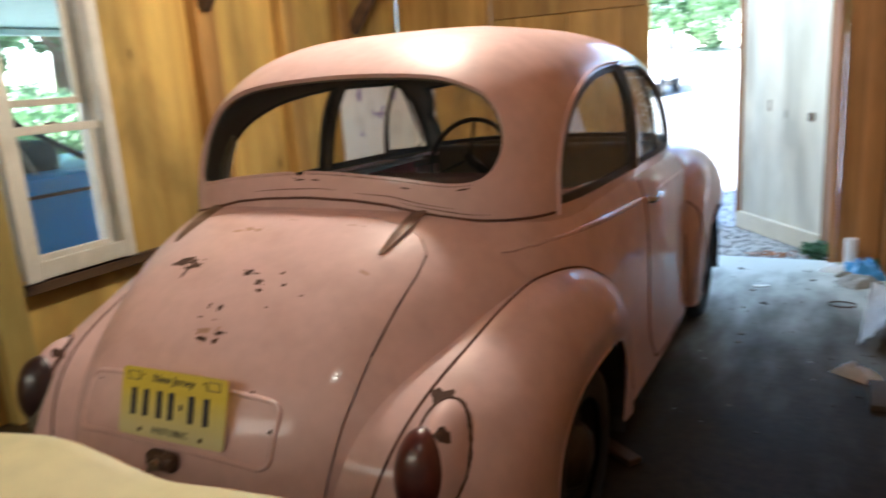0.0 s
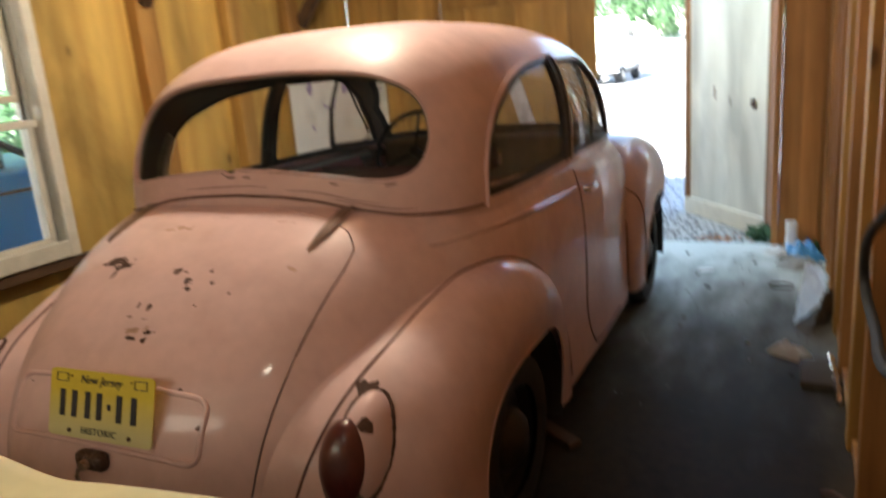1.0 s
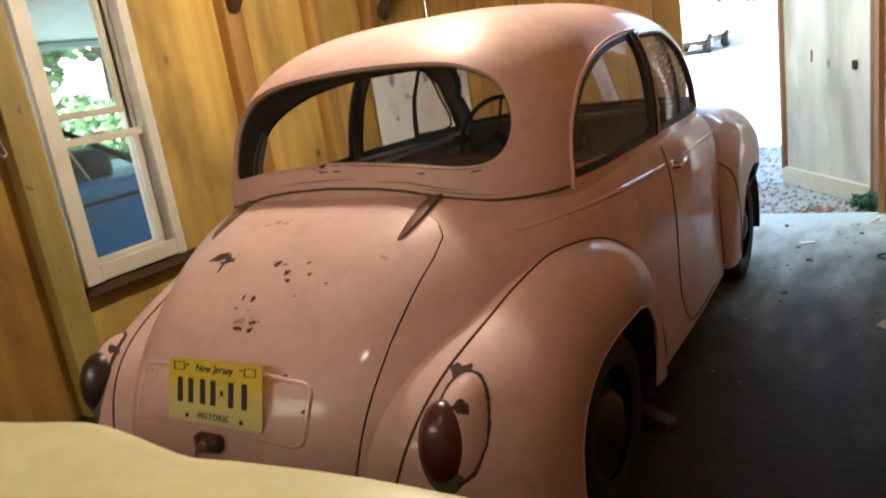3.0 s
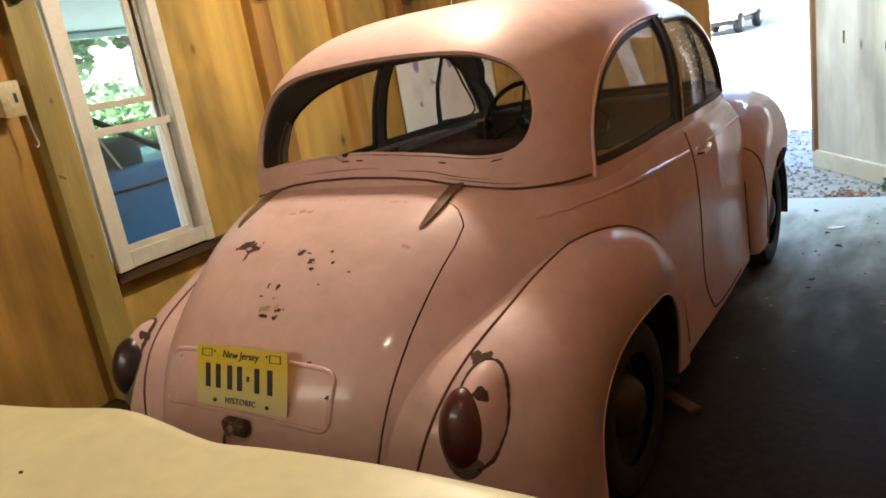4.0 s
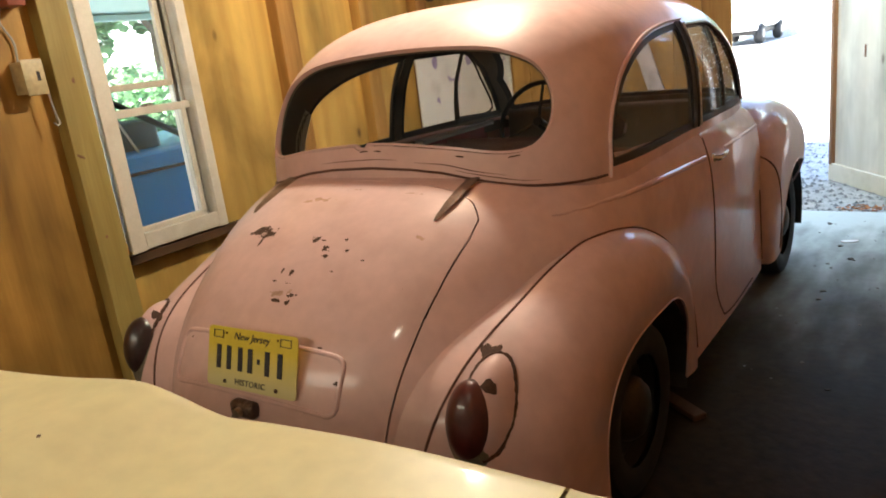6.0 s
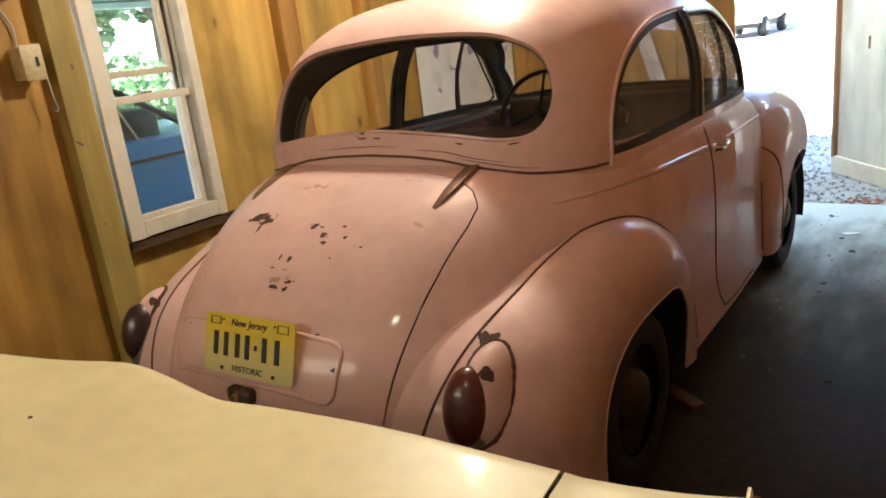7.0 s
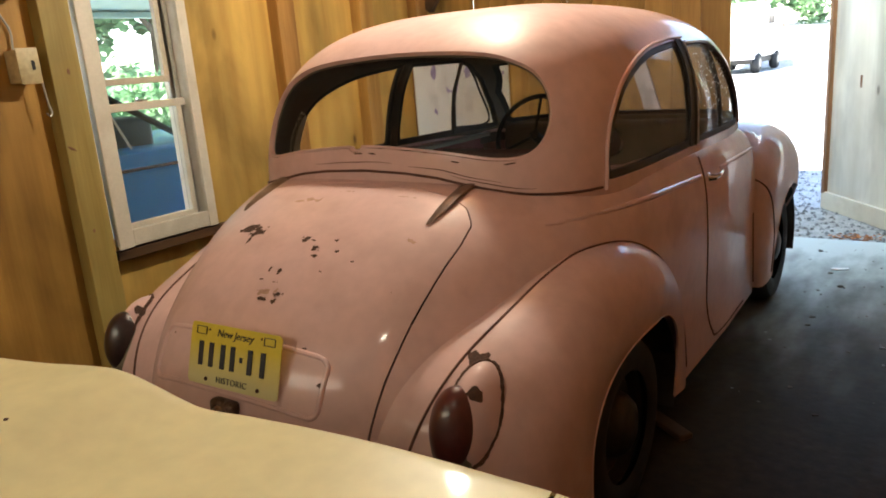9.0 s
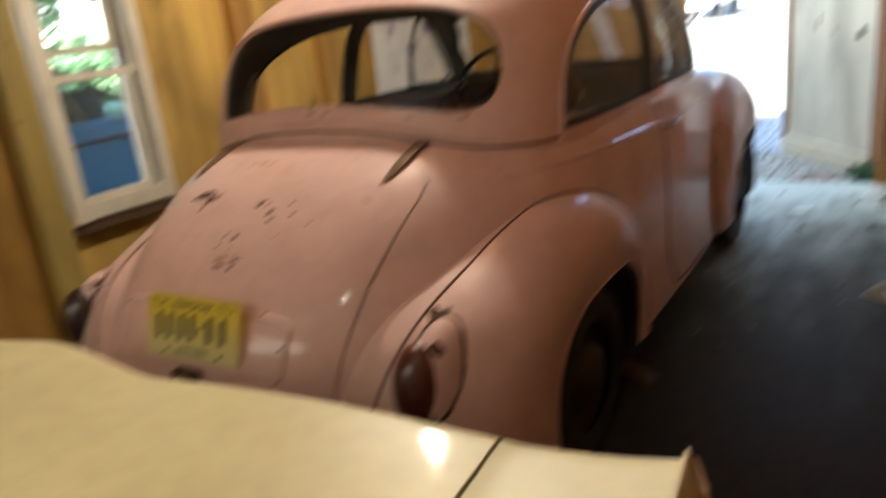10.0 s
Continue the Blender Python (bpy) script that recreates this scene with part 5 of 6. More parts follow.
for x0, x1, up in ((-0.20, 0.10, 0.022), (0.16, 0.44, 0.020), (0.30, 0.52, 0.012)):
    run = []
    for x in np.linspace(x0, x1, 16):
        z = float(seam_z(np.array([[x, 0.7, 1.0]]))[0]) + up + 0.004 * noise.noise(Vector((x * 9, up * 50, 0)))
        run.append((x, rear_y(x, z) - 0.0002, z))
    part("paint_crack", tube(run, [0.0004 + 0.0010 * math.sin(math.pi * k / 15) for k in range(16)], 5), SEAM, roof, "fine rusty crack in the paint")


def g_lid(v):
    return np.where(v[:, 1] < 0.78, outside(LID, 0.02, v[:, 0], v[:, 1] + v[:, 2]), 1.0)


def g_door(side):
    return lambda v: np.where(v[:, 0] * side > 0.55, outside(DOOR, 0.02, v[:, 1], v[:, 2]), 1.0)


def g_cabin(v):
    return np.where(v[:, 2] > 0.8, outside([(-0.42, 0.80), (0.42, 0.80), (0.53, 0.95), (0.61, 1.15), (0.64, 1.5), (0.64, 2.3), (0.58, 2.55), (0.4, 2.72), (-0.4, 2.72), (-0.58, 2.55), (-0.64, 2.3), (-0.64, 1.5), (-0.61, 1.15), (-0.53, 0.95)], 0.03, v[:, 0], v[:, 1]), 1.0)


WHEELS = ((0.91, 0.272), (3.06, 0.29))


def g_arch(v):
    d = np.minimum(*[np.hypot((v[:, 1] - y) / 0.41, (v[:, 2] - 0.29) / 0.36) for y, z in WHEELS])
    return np.where(np.abs(v[:, 0]) > 0.42, d - 1, 1.0)


open_body = clip(clip(lower, g_cabin), g_arch)
body = clip(open_body, lambda v: g_lid(v) - 0.0022)
for side in (1, -1):
    body = clip(body, lambda v: g_door(side)(v) - 0.001)
shell_part = part("body", thicken(body, 0.012), PINK, car, sharp=50)
lid = part("boot_lid", thicken(clip(lower, lambda v: g_lid(v) + 0.0016, -1), 0.012), PINK, car, "pink boot lid with rust chips", sharp=50)
for side in (1, -1):
    door = part("door", thicken(clip(open_body, lambda v: g_door(side)(v) + 0.001, -1), 0.012), PINK, car, sharp=50)
    hx = float(on_side(1.66, 0.90)[0])
    edge = spline([(1.705, 0.955), (1.692, 0.90), (1.706, 0.66), (1.70, 0.45), (1.718, 0.36), (1.778, 0.275), (1.87, 0.228), (2.3, 0.222)], 60)
    part("door_seal", tube([on_side(y, z, -0.002) * np.array([side, 1, 1]) for y, z in edge], 0.0055, 6), SEAM, door, "dark worn door seal")
    handle = part("door_handle", tube([(side * hx, 1.755, 0.872), (side * (hx + 0.026), 1.762, 0.873), (side * (hx + 0.032), 1.79, 0.876), (side * (hx + 0.030), 1.845, 0.882), (side * (hx + 0.022), 1.868, 0.884)], [0.012, 0.011, 0.009, 0.008, 0.005], 10), CHROME, door, "chrome door handle")
    part("escutcheon", lathe([(0.0, side * 0.008), (0.014, side * 0.007), (0.019, side * 0.0)], (side * (hx + 0.002), 1.757, 0.872), steps=20), CHROME, door, "chrome handle plate")
    part("red_door_trim", box(side * 0.637, 1.74, 0.45, side * 0.628, 2.36, 0.955, 0.003), RED_TRIM, door, "dark red vinyl door lining")
    part("window_ledge", box(side * 0.60, 1.74, 0.955, side * 0.645, 2.38, 0.975, 0.004), GREY_METAL, door, "bare grey window ledge")
    # swage along the flank
    pts = [on_side(y, z, -0.003) * np.array([side, 1, 1]) for y, z in spline([(0.70, 0.926), (0.95, 0.920), (1.3, 0.908), (1.66, 0.892)], 30)]
    part("side_moulding", tube(pts, [0.004 + 0.006 * min(1, k / 14) for k in range(30)], 8), PINK, shell_part)
    pts = [on_side(y, z, -0.003) * np.array([side, 1, 1]) for y, z in spline([(1.90, 0.885), (2.1, 0.884), (2.54, 0.876)], 16)]
    part("side_moulding", tube(pts, 0.008, 8), PINK, door)

# dark rubber floor pan and arches under the car
under = part("floor_pan", box(-0.60, 0.35, 0.17, 0.60, 3.4, 0.21, 0.02), BLACK, car, "black underside")
for side in (1, -1):
    for y, z in WHEELS:
        n = 28
        v, fc = [], []
        for k in range(n):
            a = radians(-20 + 220 * k / (n - 1))
            for x in (0.40, 0.73):
                v.append((side * x, y + 0.382 * math.cos(a), 0.29 + 0.332 * math.sin(a)))
        fc = grid_faces(n, 2)
        fc.append(tuple(range(0, 2 * n, 2)))
        part("wheel_housing", (v, fc), BLACK, car, "black wheel housing", smooth=False)


def wing(cy, cz, radii, arch, edge, power=2.3, n=110, m=30, crown=0.05, round_p=2.7, behind=0.055, tuck=0.0):
    """A wing round a wheel: from the seam on the body it rounds over and tucks in to the lip of the arch. radii: (degrees, seam radius, seam x)."""
    deg = np.linspace(radii[0][0], radii[-1][0], n)
    rs = np.interp(deg, [r[0] for r in radii], [r[1] for r in radii])
    sx = np.interp(deg, [r[0] for r in radii], [r[2] for r in radii])
    for _ in range(14):
        rs[1:-1] = (rs[:-2] + 2 * rs[1:-1] + rs[2:]) / 4
        sx[1:-1] = (sx[:-2] + 2 * sx[1:-1] + sx[2:]) / 4
    verts = []
    for d, r, x0, xo in zip(deg, rs, sx, np.interp(deg, *zip(*edge))):
        c, s = math.cos(radians(d)), math.sin(radians(d))
        verts.append((x0 - 0.20, cy + r * c, cz + r * s))
        for k in range(m):
            a = math.pi / 2 * k / (m - 1)
            edge_r = (abs(c / (arch + (0.03 if c > 0 else behind))) ** round_p + abs(s / (arch - crown)) ** round_p) ** (-1 / round_p)
            rr = edge_r + (r - edge_r) * math.cos(a) ** (2 / power)
            x = x0 + (xo - x0) * math.sin(a) ** (2 / power)
            x += tuck * min(1.0, max(0.0, (d - 25) / 50)) * (0.8 * k / (m - 1) - max(0.0, (k / (m - 1) - 0.55) / 0.45) ** 2)
            verts.append((x, cy + rr * c, cz + rr * s))
    return verts, [tuple(f) for f in grid_faces(n, m + 1)], n, m + 1


# degrees: 0 is ahead of the wheel, 90 above, 180 behind
REAR_R = [(-12, 0.58, 0.695), (0, 0.55, 0.695), (20, 0.53, 0.69), (45, 0.518, 0.68), (70, 0.522, 0.665), (95, 0.558, 0.645), (115, 0.60, 0.625), (135, 0.665, 0.585), (150, 0.785, 0.545), (160, 0.825, 0.51), (170, 0.825, 0.48), (180, 0.82, 0.46), (192, 0.82, 0.45)]
FRONT_R = [(-25, 0.52, 0.62), (0, 0.56, 0.58), (30, 0.60, 0.54), (60, 0.632, 0.50), (90, 0.645, 0.50), (120, 0.70, 0.54), (140, 0.755, 0.62), (160, 0.62, 0.68), (175, 0.56, 0.70), (189, 0.52, 0.705)]
REAR_EDGE = [(-16, 0.728), (30, 0.748), (75, 0.775)]
FRONT_EDGE = [(-25, 0.60), (10, 0.655), (35, 0.73), (60, 0.77), (160, 0.77), (189, 0.758)]
for which, cy, radii, edge in (("rear_wing", 0.91, REAR_R, REAR_EDGE), ("front_wing", 3.06, FRONT_R, FRONT_EDGE)):
    wv, wf, n, m = wing(cy, 0.29, radii, 0.345, edge, 2.3 if which == "rear_wing" else 3.0, crown=0.05 if which == "rear_wing" else 0.02, round_p=2.7 if which == "rear_wing" else 2.0, behind=0.055 if which == "rear_wing" else 0.03, tuck=0.038 if which == "rear_wing" else 0.0)
    for side in (1, -1):
        s2 = thicken(oriented((wv, wf), (0.3, cy, 0.29)), 0.006)
        ob = part(which, s2 if side > 0 else mirrored(s2), PINK, car, sharp=60)
        seam = []
        for k in range(4, n - 2):
            row = np.array(wv[k * m + 1:(k + 1) * m])
            p = row[0] + np.array([0.004, 0, 0])
            if which == "rear_wing":
                s = [(q - BV[j]) @ BN[j] for q, j in ((q, int(np.argmin(((BV - q) ** 2).sum(1)))) for q in row[:22])]
                first = next((a for a in range(22) if s[a] > 0), None)
                if first:
                    w = s[first - 1] / (s[first - 1] - s[first])
                    p = row[first - 1] + (row[first] - row[first - 1]) * w + np.array([0.002, 0, 0.001])
            if which == "rear_wing" and p[1] < 0.42:
                p = row[0] + np.array([0.005, -0.003, 0.001])
            seam.append(p)
        sm = np.array(seam)
        for _ in range(4):
            sm[1:-1] = (sm[:-2] + 2 * sm[1:-1] + sm[2:]) / 4
        sm = np.array([proud(p, 0.0015) for p in sm])
        seam = [(side * p[0], p[1], p[2]) for p in sm]
        part("wing_seam", tube(seam, 0.0035, 6), SEAM, ob, "rusty wing joint")
        lip = [(side * wv[k * m + m - 1][0], wv[k * m + m - 1][1], wv[k * m + m - 1][2]) for k in range(n)]
        if which == "front_wing":
            wa = np.array(wv)
            line = []
            for y, z in spline([(2.36, 0.835), (2.43, 0.785), (2.55, 0.70), (2.61, 0.62), (2.645, 0.50), (2.66, 0.36), (2.66, 0.26)], 40):
                d2 = (wa[:, 1] - y) ** 2 + (wa[:, 2] - z) ** 2
                near = np.argsort(d2)[:6]
                line.append((side * (float(wa[near, 0].max()) - 0.001), y, z))
            sm = np.array(line)
            for _ in range(6):
                sm[1:-1] = (sm[:-2] + 2 * sm[1:-1] + sm[2:]) / 4
            part("rear_joint", tube([tuple(p) for p in sm], 0.004, 6), SEAM, ob, "dark joint behind the front wing")
        part("arch_lip", tube(lip, 0.003, 6), PINK, ob)

for side in (1, -1):
    for y, z in WHEELS:
        wheel = part("wheel", lathe([(0.06, side * 0.0), (0.14, side * 0.02), (0.165, side * 0.005), (0.178, side * 0.045), (0.168, side * 0.055)], (side * 0.64, y, z)), RUBBER, car, "dark painted steel wheel")
        tread = [(0.19, -0.066), (0.21, -0.074), (0.25, -0.078), (0.285, -0.070), (0.300, -0.05), (0.305, -0.02), (0.305, 0.02), (0.300, 0.05), (0.285, 0.070), (0.25, 0.078), (0.21, 0.074), (0.19, 0.066)]
        part("tyre", lathe([(r * z / 0.305, side * h) for r, h in tread], (side * 0.64, y, z), steps=56), RUBBER, wheel, "worn black tyre")
        part("hub_cap", lathe([(0.0, side * 0.085), (0.045, side * 0.083), (0.078, side * 0.07), (0.096, side * 0.045), (0.10, side * 0.03)], (side * 0.64, y, z)), HUB, wheel, "tarnished domed hub cap")

# tail lamps
rear_right = oriented(wing(0.91, 0.29, REAR_R, 0.345, REAR_EDGE, n=440, m=120)[:2], (0.3, 0.91, 0.29))
RW = np.array(rear_right[0])
RN = np.zeros_like(RW)
for f in rear_right[1]:
    RN[list(f)] += np.cross(RW[f[1]] - RW[f[0]], RW[f[2]] - RW[f[0]])
RN /= np.linalg.norm(RN, axis=1)[:, None] + 1e-12


def spot(surface, at, size, seed, parent):
    """A ragged patch of bare rust on a panel."""
    def g(v):
        d = np.linalg.norm(v - np.array(at), axis=1) / size
        out = np.full(len(v), -1.0)
        for k in np.nonzero(d < 2)[0]:
            p = Vector(v[k])
            out[k] = 0.9 - d[k] + 0.8 * noise.noise(p * 45 + Vector((seed, 0, 0))) + 0.4 * noise.noise(p * 130)
        return out

    cut = largest(clip(surface, g))
    if len(cut[1]) > 3:
        used = sorted({i for f in cut[1] for i in f})
        index = {i: k for k, i in enumerate(used)}
        sheet = ([cut[0][i] for i in used], [tuple(index[i] for i in f) for f in cut[1]])
        part("rust_patch", lifted(sheet, 0.0012), RUST, parent, "bare rusty patch")


for side in (1, -1):
    def egg(cx, cy, cz, rx, ry, rz, tilt=0.0, nu=28, nv=20):
        v = []
        for i in range(nv + 1):
            b = math.pi * i / nv
            for j in range(nu):
                a = 2 * math.pi * j / nu
                p = Vector((rx * math.sin(b) * math.cos(a), ry * math.sin(b) * math.sin(a), rz * math.cos(b)))
                p.rotate(Euler((radians(tilt), 0, 0)))
                v.append((side * (cx + p.x), cy + p.y, cz + p.z))
        fc = grid_faces(nv + 1, nu, True)
        return v, fc if side < 0 else [tuple(reversed(q)) for q in fc]

    POD = (0.620, 0.258, 0.582, 0.064, 0.110, 0.136, -20)
    pod = part("lamp_pod", egg(*POD, nu=40, nv=36), PINK, car, "pink tail lamp pod with rusty rim")
    reach = 0.601 if side > 0 else 0.625
    part("lens", egg(reach, 0.180, 0.600, 0.055, 0.057, 0.092, -14), RED_LENS if side > 0 else OLD_LENS, pod, "dark red glass lens" if side > 0 else "almost black cracked glass lens")
    part("bezel", egg(reach - 0.008, 0.190, 0.560, 0.066, 0.054, 0.104, -14), ZINC, pod, "tarnished grey-green metal lens surround")
    # rusted rim where the pod meets the wing
    rim = []
    for k in range(90):
        a = 2 * math.pi * k / 90
        best = None
        for b in np.linspace(0.25, 1.0, 60) * math.pi * 0.62:
            p = Vector((POD[3] * math.sin(b) * math.cos(a), -POD[4] * math.cos(b), POD[5] * math.sin(b) * math.sin(a)))
            p.rotate(Euler((radians(POD[6]), 0, 0)))
            q = np.array([POD[0] + p.x, POD[1] + p.y, POD[2] + p.z])
            near_v = int(np.argmin(((RW - q) ** 2).sum(1)))
            best = q
            if (q - RW[near_v]) @ RN[near_v] < 0.004:
                break
        rim.append((side * best[0], best[1], best[2]))
    r = random.Random(3)
    part("pod_rim", tube(rim, [0.0035 + 0.003 * r.random() for _ in rim], 6, True), RUST, pod, "rusted pod edge")
    top_rim = max(rim, key=lambda p: p[2])
    if side < 0:
        for k, (x, y, z, size) in enumerate(((-0.585, 0.225, 0.690, 0.020), (-0.560, 0.235, 0.640, 0.018), (-0.555, 0.245, 0.575, 0.022), (-0.600, 0.190, 0.700, 0.016))):
            spot(egg(*POD, nu=160, nv=140), (x, y, z), size, 20 + k, pod)
    if side > 0:
        spot(egg(*POD, nu=160, nv=140), (0.640, 0.205, 0.672), 0.016, 6, pod)
        spot((rear_right[0], rear_right[1]), (top_rim[0] - 0.016, top_rim[1], top_rim[2] + 0.006), 0.027, 12, car)

# number plate panel, plate and lock on the boot lid
frame_pts = []
for cx, cc, a0 in ((0.262, 0.822, 0), (-0.272, 0.822, 90), (-0.272, 0.700, 180), (0.262, 0.700, 270)):
    for k in range(7):
        a = radians(a0 + 15 * k)
        frame_pts.append(on_boot(cx + 0.03 * math.cos(a), cc + 0.035 * math.sin(a), 0.001))
dense = []
for k in range(len(frame_pts)):
    p, q = frame_pts[k], frame_pts[(k + 1) % len(frame_pts)]
    m = max(1, int(np.linalg.norm(q - p) / 0.02))
    for j in range(m):
        w = p + (q - p) * j / m
        dense.append(on_boot(w[0], w[1] + w[2], 0.001))
part("plate_panel", tube(dense, 0.0065, 8, True), PINK, lid, "raised pressing round the number plate")

PLATE_AT = pose(0.041, 0.068 - 1.8, 0.7027, -17.4, 0.7, 3.3)
plate_bm = box(-0.1525, -0.0012, -0.076, 0.1525, 0.0012, 0.076)
bmesh.ops.bevel(plate_bm, geom=[e for e in plate_bm.edges if abs(e.verts[0].co.y - e.verts[1].co.y) > 0.001], offset=0.012, segments=4, profile=0.5, affect="EDGES")
plate = part("number_plate", plate_bm, PLATE_MIX, lid, "yellow vehicle plate fading to pale at its foot", smooth=False)
plate.matrix_basis = Matrix.Translation((0, 1.8, 0)) @ PLATE_AT


def on_plate(name, x0, z0, x1, z1, mat=None):
    return part(name, box(x0, -0.0034, z0, x1, -0.0012, z1, 0.0006, 1), mat or INK, plate, smooth=False)


def strokes(name, lines, r=0.004):
    bm = bmesh.new()
    for x0, z0, x1, z1 in lines:
        d = Vector((x1 - x0, 0, z1 - z0))
        u = Vector((-d.z, 0, d.x)).normalized() * r
        d.normalize()
        a, b = Vector((x0, -0.0032, z0)) - d * r, Vector((x1, -0.0032, z1)) + d * r
        front = [bm.verts.new(p) for p in (a + u, b + u, b - u, a - u)]
        back = [bm.verts.new(p + Vector((0, 0.002, 0))) for p in (a + u, b + u, b - u, a - u)]
        bm.faces.new(front)
        bm.faces.new(back[::-1])
        for k in range(4):
            bm.faces.new((front[k], back[k], back[(k + 1) % 4], front[(k + 1) % 4]))
    bmesh.ops.recalc_face_normals(bm, faces=bm.faces)
    return part(name, bm, INK, plate, smooth=False)


# the number stands as plain bars
for k, x in enumerate((-0.112, -0.076, -0.036, -0.002, 0.056, 0.098)):
    on_plate("plate_bar", x - 0.008, -0.030, x + 0.008, 0.030)
on_plate("plate_mark", 0.022, -0.005, 0.031, 0.008)
for sx in (-1, 1):
    x = sx * 0.115
    strokes("sticker_box", [(x - 0.017, 0.048, x + 0.017, 0.048), (x + 0.017, 0.048, x + 0.017, 0.066), (x + 0.017, 0.066, x - 0.017, 0.066), (x - 0.017, 0.066, x - 0.017, 0.048)], 0.0008)
    part("plate_bolt", lathe([(0.0, -0.005), (0.004, -0.0045), (0.0055, -0.001)], (sx * 0.088, 0, -0.061), "y", 12), RUST, plate)
    part("plate_bolt", lathe([(0.0, -0.004), (0.002, -0.0035), (0.003, -0.001)], (sx * 0.088, 0, 0.061), "y", 10), RUST, plate)


def lettering(name, words, size, mat, parent, m, spacing=1.0, shear=0.0):
    curve = bpy.data.curves.new(name, "FONT")
    curve.body, curve.size, curve.align_x, curve.align_y = words, size, "CENTER", "CENTER"
    curve.extrude, curve.space_character, curve.shear = 0.0008, spacing, shear
    tmp = bpy.data.objects.new(name, curve)
    scene.collection.objects.link(tmp)
    bpy.context.view_layer.update()
    me = bpy.data.meshes.new_from_object(tmp.evaluated_get(bpy.context.evaluated_depsgraph_get()))
    bpy.data.objects.remove(tmp)
    me.materials.clear()
    me.materials.append(mat)
    ob = new(name, me)
    ob.parent = parent
    ob.matrix_basis = m
    return ob


lettering("state_name", "New Jersey", 0.026, INK, plate, pose(0, -0.0022, 0.056, 90, 0, 0), 1.0, 0.25)
lettering("class_word", "HISTORIC", 0.021, INK, plate, pose(0, -0.0022, -0.058, 90, 0, 0), 1.15)

lock = part("boot_handle", box(-0.010, 0.012, 0.570, 0.074, 0.045, 0.612, 0.012, 3), LOCK_RUST, lid, "rusty chrome boot handle")
part("lock_barrel", lathe([(0.0, -0.014), (0.011, -0.013), (0.013, 0.0)], (0.030, 0.012, 0.591), "y", 16), RUSTY_CHROME, lock)
part("latch_tongue", tube([(0.0, 0.012, 0.572), (-0.008, 0.010, 0.555), (-0.004, 0.012, 0.54)], 0.005, 6), RUSTY_CHROME, lock)

# boot hinges: tapering blades
for side in (1, -1):
    hinge_x = 0.343
    prof = [(0.0, 0.004, 0.006), (0.10, 0.010, 0.012), (0.35, 0.018, 0.017), (0.65, 0.021, 0.020), (0.9, 0.022, 0.022), (1.0, 0.018, 0.014)]
    v = []
    for s, half, rise in prof:
        c = 1.447 + (1.728 - 1.447) * s
        o = on_boot(hinge_x - 0.012 * (1 - s) * 0, c)
        up = on_boot(hinge_x, c, 1.0) - on_boot(hinge_x, c)
        for a in np.linspace(0, math.pi, 7):
            q = o + up * (math.sin(a) ** 0.8 * rise + 0.0005) + np.array([half * math.cos(a), 0, 0])
            v.append((side * q[0], q[1], q[2]))
    fc = grid_faces(len(prof), 7)
    fc.append(tuple(range(6, -1, -1)))
    fc.append(tuple((len(prof) - 1) * 7 + k for k in range(7)))
    part("hinge", (v, fc if side > 0 else [tuple(reversed(q)) for q in fc]), HINGE, lid, "rust-stained chrome hinge")


# bare and rusty chips in the paint
def chip(x, c, w, h, seed, rough=0.95, mat=None, parent=None, bias=0.0):
    n = 26
    verts = []
    for i in range(n):
        for j in range(n):
            verts.append((x + w * 1.3 * (2 * j / (n - 1) - 1), c + h * 1.3 * (2 * i / (n - 1) - 1), 0.0))

    def g(v):
        out = []
        for p in v:
            d = math.hypot((p[0] - x) / w, (p[1] - c) / h)
            k = noise.noise(Vector((p[0] * 55 + seed * 7.1, p[1] * 40, seed))) + 0.6 * noise.noise(Vector((p[0] * 150, p[1] * 130 + seed * 3.3, 2.0)))
            out.append(0.72 + bias - d + rough * k)
        return np.array(out)

    for piece in islands(clip((verts, grid_faces(n, n)), g))[:5]:
        if len(piece[1]) > 2:
            part("rust_chip", ([tuple(on_boot(p[0], p[1], 0.0011)) for p in piece[0]], piece[1]), mat or RUST, lid, "bare rusty chip")


for x, c, w, h, seed in ((-0.205, 1.325, 0.050, 0.030, 1), (-0.165, 1.30, 0.028, 0.022, 2), (-0.172, 1.262, 0.008, 0.022, 3), (0.034, 1.290, 0.018, 0.016, 4), (0.065, 1.290, 0.014, 0.008, 5), (0.085, 1.25, 0.016, 0.022, 6), (0.10, 1.215, 0.016, 0.012, 7), (0.137, 1.304, 0.008, 0.010, 8), (0.162, 1.252, 0.009, 0.009, 9), (0.226, 1.220, 0.006, 0.006, 10), (-0.012, 1.138, 0.010, 0.012, 11), (0.025, 1.134, 0.010, 0.014, 12), (0.067, 1.038, 0.014, 0.010, 13), (0.024, 1.010, 0.020, 0.008, 14), (0.06, 1.008, 0.012, 0.012, 15), (-0.019, 1.087, 0.010, 0.004, 16), (0.03, 1.084, 0.014, 0.004, 17), (0.22, 0.87, 0.012, 0.006, 19), (0.285, 0.775, 0.008, 0.009, 20), (0.36, 1.14, 0.004, 0.004, 21), (0.155, 1.155, 0.005, 0.004, 22), (-0.26, 0.83, 0.006, 0.006, 23)):
    chip(x, c, w, h, seed)
for x, c, w, h, seed in ((-0.09, 1.53, 0.06, 0.020, 31), (-0.13, 1.51, 0.04, 0.012, 32), (0.0, 1.60, 0.03, 0.006, 33), (0.03, 1.04, 0.045, 0.020, 34), (0.335, 1.355, 0.014, 0.011, 35), (0.20, 1.585, 0.05, 0.004, 36)):
    chip(x, c, w, h, seed, 1.1, SCUFF, bias=-0.25)

